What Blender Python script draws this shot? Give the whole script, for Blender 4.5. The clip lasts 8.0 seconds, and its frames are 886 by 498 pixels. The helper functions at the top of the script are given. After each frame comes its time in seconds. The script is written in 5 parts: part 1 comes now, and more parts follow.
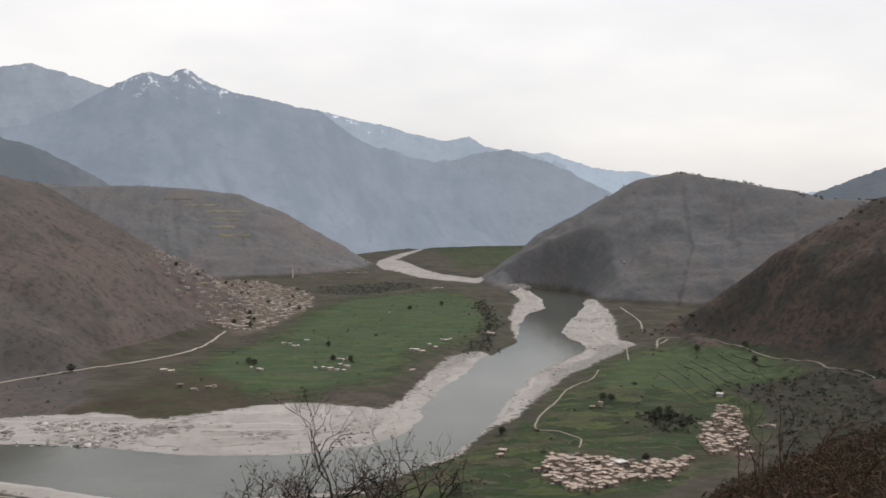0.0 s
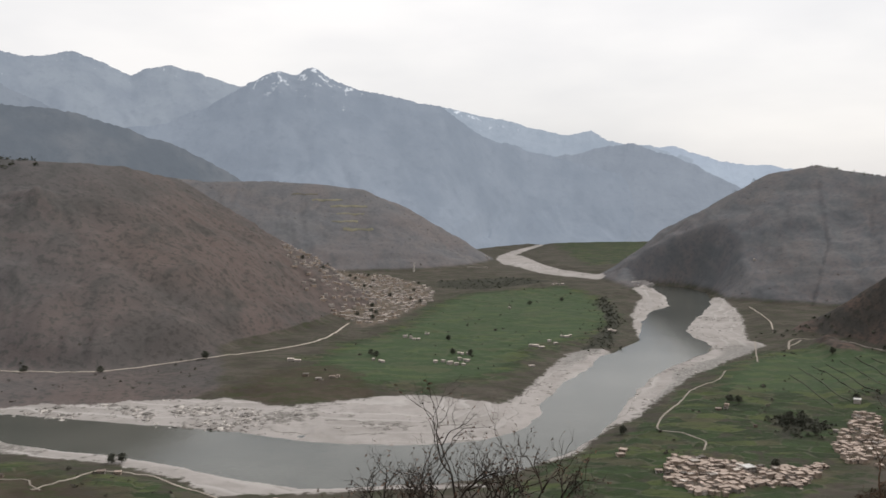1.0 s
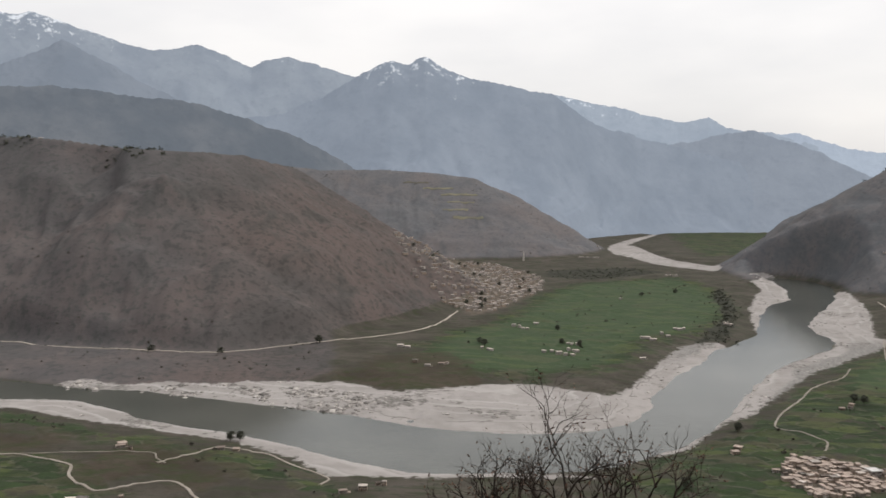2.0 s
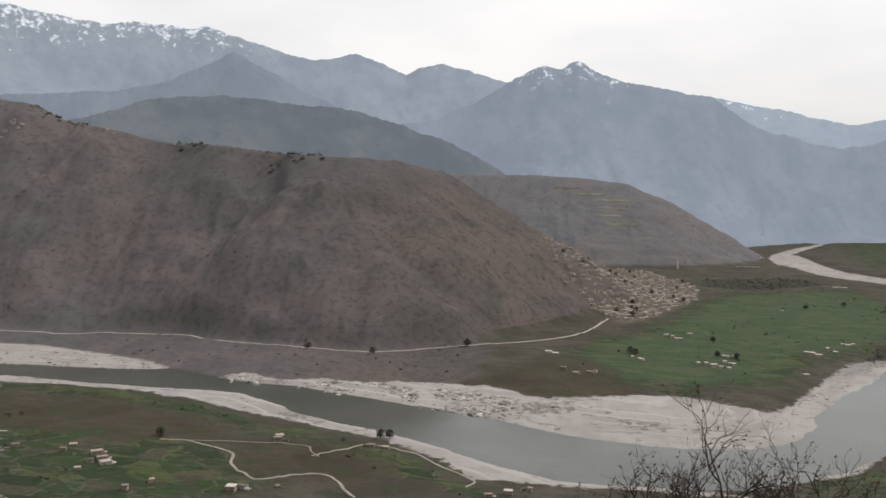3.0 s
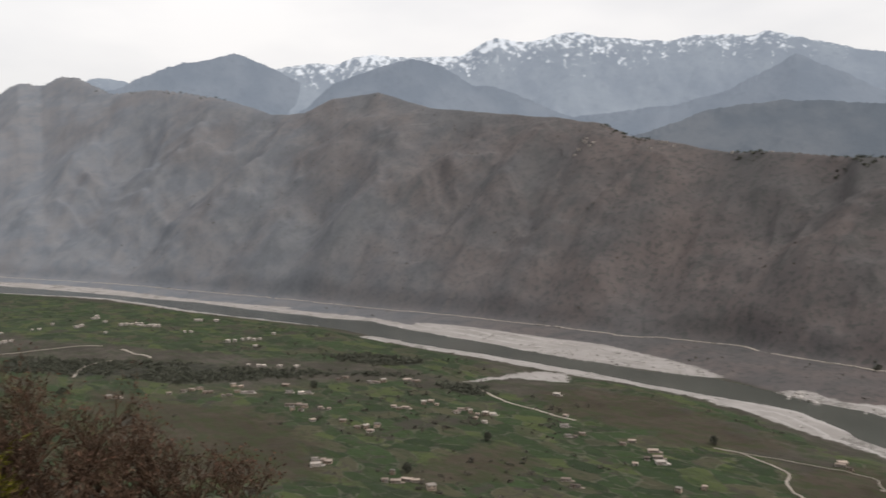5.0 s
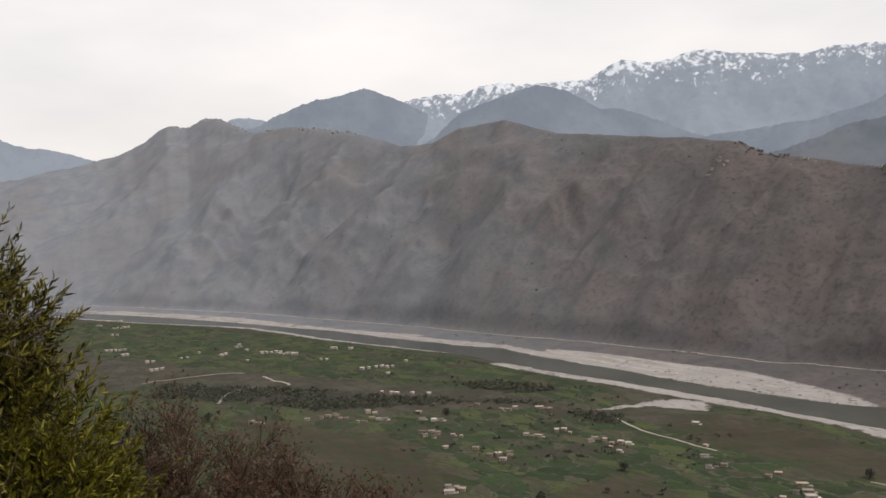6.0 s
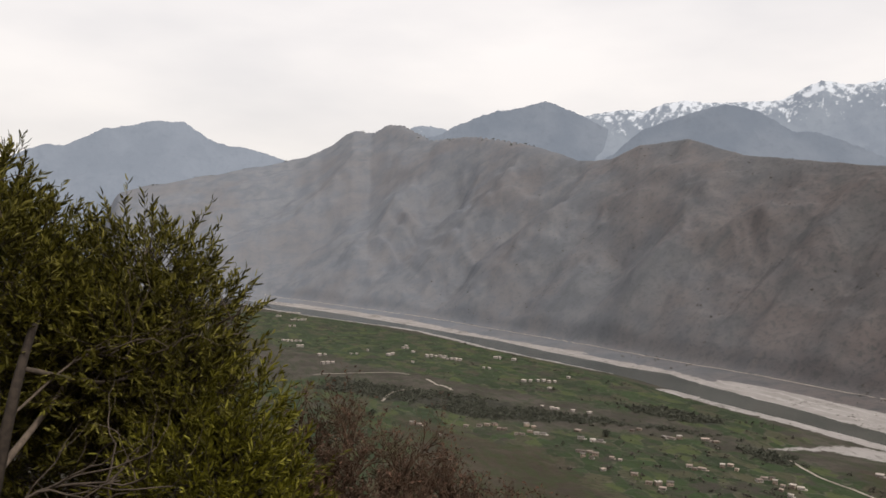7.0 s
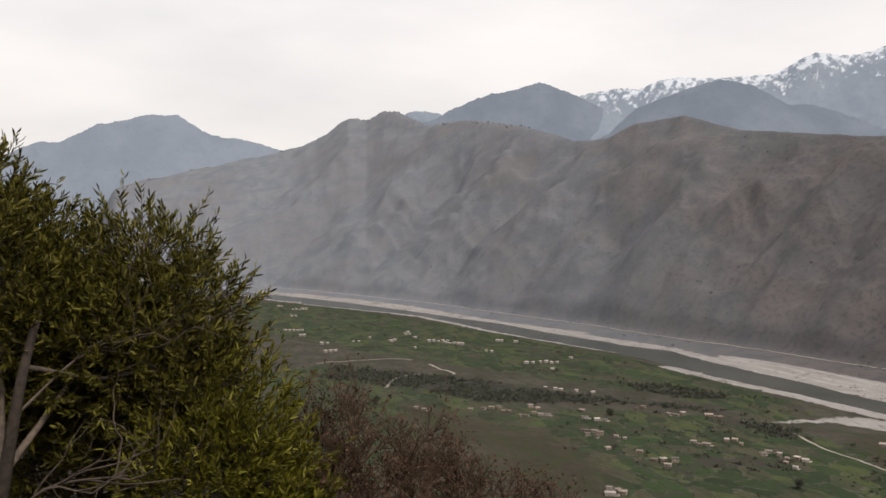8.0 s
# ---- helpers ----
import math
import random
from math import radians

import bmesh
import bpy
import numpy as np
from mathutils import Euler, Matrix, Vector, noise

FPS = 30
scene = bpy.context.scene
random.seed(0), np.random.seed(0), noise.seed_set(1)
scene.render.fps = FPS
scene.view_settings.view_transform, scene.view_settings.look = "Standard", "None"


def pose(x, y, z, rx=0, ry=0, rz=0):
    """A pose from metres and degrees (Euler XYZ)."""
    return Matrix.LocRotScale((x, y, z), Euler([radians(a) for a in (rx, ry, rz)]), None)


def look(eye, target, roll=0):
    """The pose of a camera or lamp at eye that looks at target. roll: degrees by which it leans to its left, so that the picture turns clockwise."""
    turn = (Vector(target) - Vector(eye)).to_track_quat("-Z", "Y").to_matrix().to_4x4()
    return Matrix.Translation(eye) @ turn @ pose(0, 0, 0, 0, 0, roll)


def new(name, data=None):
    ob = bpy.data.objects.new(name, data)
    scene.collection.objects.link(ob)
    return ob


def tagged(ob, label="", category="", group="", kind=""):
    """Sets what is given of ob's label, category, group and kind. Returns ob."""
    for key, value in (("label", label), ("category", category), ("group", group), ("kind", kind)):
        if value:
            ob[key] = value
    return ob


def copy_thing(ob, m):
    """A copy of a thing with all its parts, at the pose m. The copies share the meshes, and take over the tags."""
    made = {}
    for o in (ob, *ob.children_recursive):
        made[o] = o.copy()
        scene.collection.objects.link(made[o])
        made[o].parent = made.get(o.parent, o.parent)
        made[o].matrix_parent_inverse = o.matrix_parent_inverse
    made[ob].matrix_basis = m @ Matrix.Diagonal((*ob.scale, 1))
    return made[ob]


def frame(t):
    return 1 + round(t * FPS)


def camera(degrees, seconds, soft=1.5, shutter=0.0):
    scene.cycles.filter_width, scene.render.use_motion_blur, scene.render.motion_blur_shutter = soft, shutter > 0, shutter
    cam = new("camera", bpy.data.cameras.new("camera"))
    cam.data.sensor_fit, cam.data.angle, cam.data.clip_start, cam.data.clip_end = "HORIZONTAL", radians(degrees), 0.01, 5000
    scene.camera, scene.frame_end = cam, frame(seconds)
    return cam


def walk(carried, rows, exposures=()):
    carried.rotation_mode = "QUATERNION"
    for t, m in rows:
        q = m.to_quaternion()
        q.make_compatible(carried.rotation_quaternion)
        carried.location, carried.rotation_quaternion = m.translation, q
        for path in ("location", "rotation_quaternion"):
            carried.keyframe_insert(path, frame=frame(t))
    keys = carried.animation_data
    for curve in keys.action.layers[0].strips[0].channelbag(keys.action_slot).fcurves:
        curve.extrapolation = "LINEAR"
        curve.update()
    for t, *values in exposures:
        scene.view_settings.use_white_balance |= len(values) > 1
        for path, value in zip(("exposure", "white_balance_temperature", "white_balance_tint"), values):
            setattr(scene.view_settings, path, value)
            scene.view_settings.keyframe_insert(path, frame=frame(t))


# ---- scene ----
# ------------------------------------------------------------------ camera
cam = camera(54.2, 8.0, soft=1.6, shutter=0.2)
EYE_Z = 220.0          # metres above the river
TURNS = (              # seconds, yaw, pitch, roll: a hand-held pan from one spot
    (0.0, -7.95, -2.55, -0.26), (0.5, -3.49, -2.18, -0.32), (1.0, 0.0, -2.92, -0.34), (1.2, 1.24, -3.20, -0.27),
    (2.3, 9.99, -3.90, -0.66), (2.5, 11.96, -3.91, -0.67), (3.0, 17.18, -3.51, -0.90), (3.5, 22.33, -3.80, -1.21),
    (4.0, 32.32, -2.63, 1.02), (4.5, 42.62, -3.21, 0.42), (5.0, 52.80, -3.09, 0.29), (5.2, 56.92, -2.68, 0.20),
    (6.3, 63.37, -0.72, 1.55), (6.5, 66.95, -0.80, 0.09), (7.0, 72.56, -0.41, -2.13), (7.5, 73.36, -1.21, -1.60),
    (8.0, 72.45, -1.41, -0.24))
ARM = 0.11             # the phone is held a little ahead of the axis of the turn


def eye_at(yaw):
    return -ARM * math.sin(radians(yaw)), ARM * math.cos(radians(yaw)), EYE_Z


walk(cam, [(t, pose(*eye_at(yaw), 90 + pitch, roll, yaw)) for t, yaw, pitch, roll in TURNS],
     ((0.0, 0.0, 6500, 10), (4.5, 0.0, 6500, 10), (6.5, -0.04, 6720, 12), (8.0, -0.04, 6720, 12)))

# ------------------------------------------------------------------ world, sun
SUN_ELEVATION, SUN_AZIMUTH = 48.0, -72.0     # behind thin cloud; azimuth counted like the yaw
world = bpy.data.worlds.new("world")
scene.world = world
world.use_nodes = True
wn, wl = world.node_tree.nodes, world.node_tree.links
wn.clear()
w_out = wn.new("ShaderNodeOutputWorld")
w_bg = wn.new("ShaderNodeBackground")
w_sky = wn.new("ShaderNodeTexSky")
w_sky.sky_type, w_sky.sun_disc = "NISHITA", False
w_sky.sun_elevation, w_sky.sun_rotation = radians(SUN_ELEVATION), radians(-SUN_AZIMUTH)
w_sky.air_density, w_sky.dust_density = 1.2, 3.0
w_scale = wn.new("ShaderNodeVectorMath")
w_scale.operation = "SCALE"
w_scale.inputs["Scale"].default_value = 0.10
w_co = wn.new("ShaderNodeTexCoord")
w_map = wn.new("ShaderNodeMapping")
w_map.inputs["Scale"].default_value = (1.6, 1.6, 5.0)
w_noise = wn.new("ShaderNodeTexNoise")
w_noise.inputs["Scale"].default_value, w_noise.inputs["Detail"].default_value = 1.3, 5.0
w_ramp = wn.new("ShaderNodeValToRGB")         # the cloud sheet: grey to cream-white
w_ramp.color_ramp.elements[0].position, w_ramp.color_ramp.elements[1].position = 0.25, 0.62
w_ramp.color_ramp.elements[0].color = (0.74, 0.735, 0.75, 1)
w_ramp.color_ramp.elements[1].color = (0.99, 0.96, 0.94, 1)
w_sep = wn.new("ShaderNodeSeparateXYZ")
w_lift = wn.new("ShaderNodeMapRange")         # the sheet is thicker and greyer low down
w_lift.inputs["From Min"].default_value, w_lift.inputs["From Max"].default_value = 0.0, 0.32
w_lift.inputs["To Min"].default_value, w_lift.inputs["To Max"].default_value = 0.80, 1.0
w_mul = wn.new("ShaderNodeVectorMath")
w_mul.operation = "SCALE"
w_mix = wn.new("ShaderNodeMix")
w_mix.data_type = "RGBA"
w_mix.inputs["Factor"].default_value = 0.88
wl.new(w_co.outputs["Generated"], w_map.inputs["Vector"])
wl.new(w_map.outputs["Vector"], w_noise.inputs["Vector"])
wl.new(w_noise.outputs["Fac"], w_ramp.inputs["Fac"])
wl.new(w_co.outputs["Generated"], w_sep.inputs["Vector"])
wl.new(w_sep.outputs["Z"], w_lift.inputs["Value"])
wl.new(w_ramp.outputs["Color"], w_mul.inputs[0])
wl.new(w_lift.outputs["Result"], w_mul.inputs["Scale"])
wl.new(w_sky.outputs["Color"], w_scale.inputs[0])
wl.new(w_scale.outputs["Vector"], w_mix.inputs["A"])
wl.new(w_mul.outputs["Vector"], w_mix.inputs["B"])
wl.new(w_mix.outputs["Result"], w_bg.inputs["Color"])
wl.new(w_bg.outputs["Background"], w_out.inputs["Surface"])
w_bg.inputs["Strength"].default_value = 1.2

sun = new("sun", bpy.data.lights.new("sun", "SUN"))
sun.data.energy, sun.data.angle, sun.data.color = 1.9, radians(16), (1.0, 0.95, 0.88)
sun.matrix_world = look((0, 0, 900), (
    1000 * math.sin(radians(SUN_AZIMUTH)), -1000 * math.cos(radians(SUN_AZIMUTH)),
    900 - 1000 * math.tan(radians(SUN_ELEVATION))))


# ------------------------------------------------------------------ materials
class Nodes:
    """A small builder of node materials."""

    def __init__(self, name, rough=0.9, spec=0.2):
        self.mat = bpy.data.materials.new(name)
        self.mat.use_nodes = True
        self.tree = self.mat.node_tree
        self.bsdf = self.tree.nodes["Principled BSDF"]
        self.bsdf.inputs["Roughness"].default_value = rough
        self.bsdf.inputs["Specular IOR Level"].default_value = spec

    def put(self, socket, value):
        if isinstance(value, bpy.types.NodeSocket):
            self.tree.links.new(value, socket)
        elif value is not None:
            if socket.type == "RGBA" and len(value) == 3:
                value = (*value, 1)
            socket.default_value = value

    def where(self):
        return self.tree.nodes.new("ShaderNodeNewGeometry").outputs["Position"]

    def local(self):
        return self.tree.nodes.new("ShaderNodeTexCoord").outputs["Object"]

    def stretch(self, vec, scale):
        n = self.tree.nodes.new("ShaderNodeMapping")
        self.put(n.inputs["Vector"], vec)
        n.inputs["Scale"].default_value = scale
        return n.outputs["Vector"]

    def noise(self, vec, scale, detail=4.0, rough=0.55, distort=0.0):
        n = self.tree.nodes.new("ShaderNodeTexNoise")
        self.put(n.inputs["Vector"], vec)
        n.inputs["Scale"].default_value, n.inputs["Detail"].default_value = scale, detail
        n.inputs["Roughness"].default_value, n.inputs["Distortion"].default_value = rough, distort
        return n.outputs["Fac"]

    def cells(self, vec, scale, feature="F1", out="Color"):
        n = self.tree.nodes.new("ShaderNodeTexVoronoi")
        n.feature = feature
        self.put(n.inputs["Vector"], vec)
        n.inputs["Scale"].default_value = scale
        return n.outputs[out]

    def math(self, op, a, b=None, c=None):
        n = self.tree.nodes.new("ShaderNodeMath")
        n.operation = op
        for s, v in zip(n.inputs, (a, b, c)):
            self.put(s, v)
        return n.outputs[0]

    def fit(self, v, a, b, c=0.0, d=1.0, smooth=True):
        n = self.tree.nodes.new("ShaderNodeMapRange")
        n.interpolation_type = "SMOOTHSTEP" if smooth else "LINEAR"
        for key, val in (("Value", v), ("From Min", a), ("From Max", b), ("To Min", c), ("To Max", d)):
            self.put(n.inputs[key], val)
        return n.outputs["Result"]

    def mix(self, f, a, b, blend="MIX"):
        n = self.tree.nodes.new("ShaderNodeMix")
        n.data_type, n.blend_type = "RGBA", blend
        self.put(n.inputs["Factor"], f)
        self.put(n.inputs["A"], a)
        self.put(n.inputs["B"], b)
        return n.outputs["Result"]

    def split(self, colour):
        n = self.tree.nodes.new("ShaderNodeSeparateColor")
        self.put(n.inputs[0], colour)
        return n.outputs

    def attribute(self, name):
        n = self.tree.nodes.new("ShaderNodeAttribute")
        n.attribute_name = name
        return n.outputs["Color"]

    def height(self):
        n = self.tree.nodes.new("ShaderNodeSeparateXYZ")
        self.put(n.inputs[0], self.where())
        return n.outputs["Z"]

    def random(self):
        return self.tree.nodes.new("ShaderNodeObjectInfo").outputs["Random"]

    def island(self):
        return self.tree.nodes.new("ShaderNodeNewGeometry").outputs["Random Per Island"]

    def bump(self, height, strength=0.5, distance=1.0):
        n = self.tree.nodes.new("ShaderNodeBump")
        self.put(n.inputs["Height"], height)
        n.inputs["Strength"].default_value, n.inputs["Distance"].default_value = strength, distance
        self.put(self.bsdf.inputs["Normal"], n.outputs["Normal"])

    def base(self, colour):
        self.put(self.bsdf.inputs["Base Color"], colour)
        return self.mat


def ground_material():
    m = Nodes("valley_ground", 0.95, 0.10)
    p = m.where()
    cover = m.tree.nodes.new("ShaderNodeAttribute")
    cover.attribute_name = "cover"           # sand, fields, woods, and the way to the water
    a, shore = m.split(cover.outputs["Color"]), m.math("MULTIPLY", cover.outputs["Alpha"], 120.0)
    tags = m.tree.nodes.new("ShaderNodeAttribute")
    tags.attribute_name = "slopes"           # scrub hills, grey far hills with painted haze, near hillside, russet hill
    b, russet = m.split(tags.outputs["Color"]), tags.outputs["Alpha"]
    n1, n2, n3 = m.noise(p, 0.004, 6), m.noise(p, 0.016, 6, 0.62), m.noise(p, 0.10, 5, 0.65)
    n4 = m.noise(p, 0.32, 4, 0.65)
    streak = m.noise(m.stretch(p, (0.35, 1.0, 1.0)), 0.09, 5, 0.65)
    # scrub and dry grass on the valley floor
    dry = m.mix(m.fit(n2, 0.35, 0.65), (0.046, 0.042, 0.034), (0.074, 0.065, 0.054))
    dry = m.mix(m.fit(streak, 0.47, 0.62, 0.0, 0.8), dry, (0.038, 0.044, 0.025))
    dry = m.mix(m.fit(n3, 0.56, 0.68, 0.0, 0.7), dry, (0.034, 0.032, 0.024))
    dry = m.mix(m.fit(n4, 0.64, 0.74, 0.0, 0.5), dry, (0.15, 0.130, 0.108))
    # parcels of young wheat, each of its own green, with banks and bare strips between
    bent = m.tree.nodes.new("ShaderNodeVectorMath")
    bent.operation = "MULTIPLY_ADD"
    warp = m.tree.nodes.new("ShaderNodeTexNoise")
    m.put(warp.inputs["Vector"], p)
    warp.inputs["Scale"].default_value = 0.02
    m.put(bent.inputs[0], warp.outputs["Color"])
    bent.inputs[1].default_value = (26, 26, 0)
    m.put(bent.inputs[2], p)
    lots = m.stretch(bent.outputs[0], (1.0, 2.1, 0.0))
    cell = m.split(m.cells(lots, 0.030))
    green = m.mix(cell[0], (0.023, 0.034, 0.017), (0.036, 0.056, 0.024))
    green = m.mix(m.fit(cell[1], 0.76, 0.80), green, (0.060, 0.074, 0.030))
    green = m.mix(m.fit(cell[2], 0.80, 0.84, 0.0, 0.8), green, (0.066, 0.060, 0.040))
    green = m.mix(m.fit(streak, 0.50, 0.68), green, (0.030, 0.045, 0.018))
    green = m.mix(m.fit(n3, 0.56, 0.70, 0.0, 0.7), green, (0.020, 0.027, 0.015))
    green = m.mix(m.fit(n4, 0.62, 0.74, 0.0, 0.4), green, (0.060, 0.074, 0.038))
    edge = m.cells(lots, 0.030, "DISTANCE_TO_EDGE", "Distance")
    green = m.mix(m.fit(edge, 0.015, 0.06, 0.55, 0.0), green, m.mix(m.fit(n3, 0.45, 0.55), (0.024, 0.028, 0.018), (0.105, 0.096, 0.075)))
    green = m.mix(m.fit(n2, 0.50, 0.66, 0.0, 0.55), green, (0.026, 0.033, 0.019))
    # the farther central field is paled: haze mixed into its green
    green = m.mix(m.fit(a[1], 0.60, 0.85, 0.0, 0.45), green, (0.058, 0.088, 0.046))
    soft = m.math("ADD", m.math("MULTIPLY", m.math("SUBTRACT", n2, 0.5), 1.1), m.math("MULTIPLY", m.math("SUBTRACT", n3, 0.5), 0.6))
    land = m.mix(m.fit(m.math("ADD", a[1], soft), 0.40, 0.56), dry, green)
    tags = m.tree.nodes.new("ShaderNodeAttribute")
    tags.attribute_name = "earth"            # bare earth about houses, fallow land
    earth = m.split(tags.outputs["Color"])
    fallow = m.mix(m.fit(n2, 0.35, 0.65), (0.042, 0.034, 0.026), (0.062, 0.050, 0.038))
    fallow = m.mix(m.fit(n3, 0.46, 0.64, 0.0, 0.8), fallow, (0.040, 0.038, 0.022))
    fallow = m.mix(m.fit(streak, 0.46, 0.60, 0.0, 0.75), fallow, (0.036, 0.044, 0.020))
    land = m.mix(m.fit(m.math("ADD", earth[1], soft), 0.42, 0.62, 0.0, 0.9), land, fallow)
    yard = m.mix(m.fit(n3, 0.40, 0.62), (0.130, 0.106, 0.086), (0.072, 0.062, 0.047))
    land = m.mix(m.fit(m.math("ADD", earth[0], m.math("MULTIPLY", soft, 0.8)), 0.46, 0.70, 0.0, 0.9), land, yard)
    # woods along banks and gullies
    wood = m.mix(m.fit(n3, 0.35, 0.65), (0.022, 0.024, 0.018), (0.048, 0.047, 0.036))
    land = m.mix(m.fit(m.math("ADD", a[2], soft), 0.44, 0.60), land, wood)
    # dry slopes: brown scrub, reddish earth, dark bushes in strips that run downhill
    strips = m.noise(m.stretch(bent.outputs[0], (1.0, 0.5, 0.6)), 0.020, 7, 0.68, 0.4)
    slope = m.mix(m.fit(n1, 0.38, 0.62), (0.076, 0.069, 0.067), (0.100, 0.080, 0.074))
    slope = m.mix(m.fit(strips, 0.48, 0.68, 0.0, 0.7), slope, (0.056, 0.055, 0.052))
    slope = m.mix(m.fit(strips, 0.42, 0.30, 0.0, 0.6), slope, (0.120, 0.100, 0.092))
    slope = m.mix(m.fit(n3, 0.48, 0.64, 0.0, 0.75), slope, (0.046, 0.045, 0.041))
    slope = m.mix(m.fit(n4, 0.56, 0.70, 0.0, 0.35), slope, (0.036, 0.035, 0.031))
    red = m.mix(m.fit(strips, 0.40, 0.60), (0.088, 0.064, 0.054), (0.050, 0.047, 0.043))
    red = m.mix(m.fit(n3, 0.46, 0.62, 0.0, 0.85), red, (0.034, 0.034, 0.029))
    red = m.mix(m.fit(n4, 0.54, 0.68, 0.0, 0.5), red, (0.024, 0.026, 0.020))
    slope = m.mix(russet, slope, red)
    land = m.mix(m.fit(m.math("ADD", b[0], m.math("MULTIPLY", soft, 0.6)), 0.35, 0.65), land, slope)
    # haze of the far slopes, put into their colour as a pale blue-grey
    hazy_slope = m.mix(m.fit(n2, 0.38, 0.62), (0.166, 0.182, 0.208), (0.198, 0.208, 0.226))
    hazy_slope = m.mix(m.fit(n1, 0.42, 0.66, 0.0, 0.5), hazy_slope, (0.164, 0.158, 0.162))
    hazy_slope = m.mix(m.fit(strips, 0.48, 0.68, 0.0, 0.6), hazy_slope, (0.136, 0.150, 0.170))
    hazy_slope = m.mix(m.fit(strips, 0.42, 0.30, 0.0, 0.3), hazy_slope, (0.205, 0.200, 0.202))
    hazy_slope = m.mix(m.fit(n3, 0.5, 0.7, 0.0, 0.35), hazy_slope, (0.128, 0.140, 0.158))
    land = m.mix(m.fit(m.math("ADD", b[1], m.math("MULTIPLY", soft, 0.10)), 0.0, 1.0, smooth=False), land, hazy_slope)
    near = m.mix(m.fit(m.noise(p, 0.5, 4, 0.6), 0.4, 0.65), (0.034, 0.025, 0.016), (0.022, 0.019, 0.012))
    near = m.mix(m.fit(n3, 0.5, 0.65), near, (0.050, 0.034, 0.022))
    land = m.mix(m.fit(b[2], 0.3, 0.7), land, near)
    # pale river sand, gravel and dark rock
    sand = m.mix(m.fit(n2, 0.35, 0.65), (0.318, 0.298, 0.286), (0.248, 0.232, 0.220))
    sand = m.mix(m.fit(n3, 0.45, 0.68, 0.0, 0.35), sand, (0.235, 0.220, 0.206))
    # old waterlines run along the shore as low dark steps; gravel lies behind the rim
    drift = m.math("ADD", shore, m.math("MULTIPLY", m.noise(p, 0.007, 3, 0.5), 70.0))
    line = m.math("FRACT", m.math("DIVIDE", drift, 27.0))
    broken = m.fit(m.noise(p, 0.03, 4, 0.6), 0.42, 0.55)
    sand = m.mix(m.math("MULTIPLY", m.fit(line, 0.09, 0.0), broken), sand, (0.130, 0.120, 0.108))
    sand = m.mix(m.math("MULTIPLY", m.fit(line, 0.09, 0.40, 0.6, 0.0), m.fit(n1, 0.4, 0.6)), sand, (0.40, 0.383, 0.368))
    east = m.tree.nodes.new("ShaderNodeSeparateXYZ")
    m.put(east.inputs[0], p)
    gravel = m.math("MULTIPLY", m.fit(east.outputs["X"], 130, 200), m.math("MULTIPLY", m.fit(drift, 50, 60), m.fit(east.outputs["Y"], 1420, 1300)))
    sand = m.mix(gravel, sand, m.mix(m.fit(n4, 0.4, 0.6), (0.165, 0.158, 0.150), (0.25, 0.24, 0.228)))
    rock = m.math("ADD", m.math("MULTIPLY", n3, 0.55), m.math("MULTIPLY", m.noise(p, 0.011, 3), 0.5))
    rock = m.math("ADD", rock, m.math("MULTIPLY", m.fit(earth[2], 0.2, 0.7), 0.055))
    sand = m.mix(m.fit(rock, 0.585, 0.625), sand, m.mix(m.fit(n4, 0.4, 0.6), (0.12, 0.113, 0.104), (0.22, 0.207, 0.194)))
    sd = m.math("ADD", a[0], m.math("ADD", m.math("MULTIPLY", soft, 0.34), m.math("MULTIPLY", m.math("SUBTRACT", n3, 0.5), 0.25)))
    land = m.mix(m.fit(sd, 0.46, 0.54), land, sand)
    m.bump(m.math("ADD", m.math("MULTIPLY", n3, 3.0), m.math("MULTIPLY", n4, 1.2)), 0.26, 1.6)
    return m.base(land)


def water_material():
    m = Nodes("river_water", 0.12, 0.5)
    p = m.stretch(m.where(), (1, 1, 1))
    m.bsdf.inputs["IOR"].default_value = 1.33
    m.bump(m.math("ADD", m.noise(p, 0.25, 4, 0.6), m.math("MULTIPLY", m.noise(p, 0.03, 4), 2.0)), 0.10, 1.0)
    tint = m.mix(m.fit(m.noise(p, 0.008, 4), 0.35, 0.65), (0.052, 0.057, 0.049), (0.076, 0.080, 0.070))
    return m.base(tint)


def range_material(name, dark, light, air, haze_glow, snow_line=None, west=0.0):
    """A distant range as backdrop: wooded slopes paled by painted haze, with snow on the highest crests."""
    m = Nodes(name, 1.0, 0.0)
    p = m.where()
    n1, n2 = m.noise(p, 0.0045, 7, 0.6), m.noise(p, 0.022, 5, 0.65)
    land = m.mix(m.fit(n1, 0.35, 0.65), dark, light)
    land = m.mix(m.fit(n2, 0.5, 0.72, 0.0, 0.5), land, tuple(c * 0.72 for c in dark))
    if snow_line:
        patch = m.noise(m.stretch(p, (1, 1, 0.40)), 0.026, 9, 0.72)
        level = m.math("ADD", m.height(), m.math("MULTIPLY", m.math("SUBTRACT", patch, 0.5), 1300.0))
        side = m.tree.nodes.new("ShaderNodeSeparateXYZ")
        m.put(side.inputs[0], p)
        level = m.math("ADD", level, m.fit(side.outputs["X"], -3300.0, -3850.0, 0.0, west))
        land = m.mix(m.fit(level, snow_line, snow_line + 100.0), land, (0.48, 0.50, 0.52))
    m.bump(m.math("ADD", m.math("MULTIPLY", n1, 2.0), n2), 0.35, 14.0)
    # the air in front is imitated: the slopes themselves give off a blue haze
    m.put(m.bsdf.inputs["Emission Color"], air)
    m.bsdf.inputs["Emission Strength"].default_value = haze_glow
    return m.base(land)


M_GROUND = ground_material()
M_WATER = water_material()


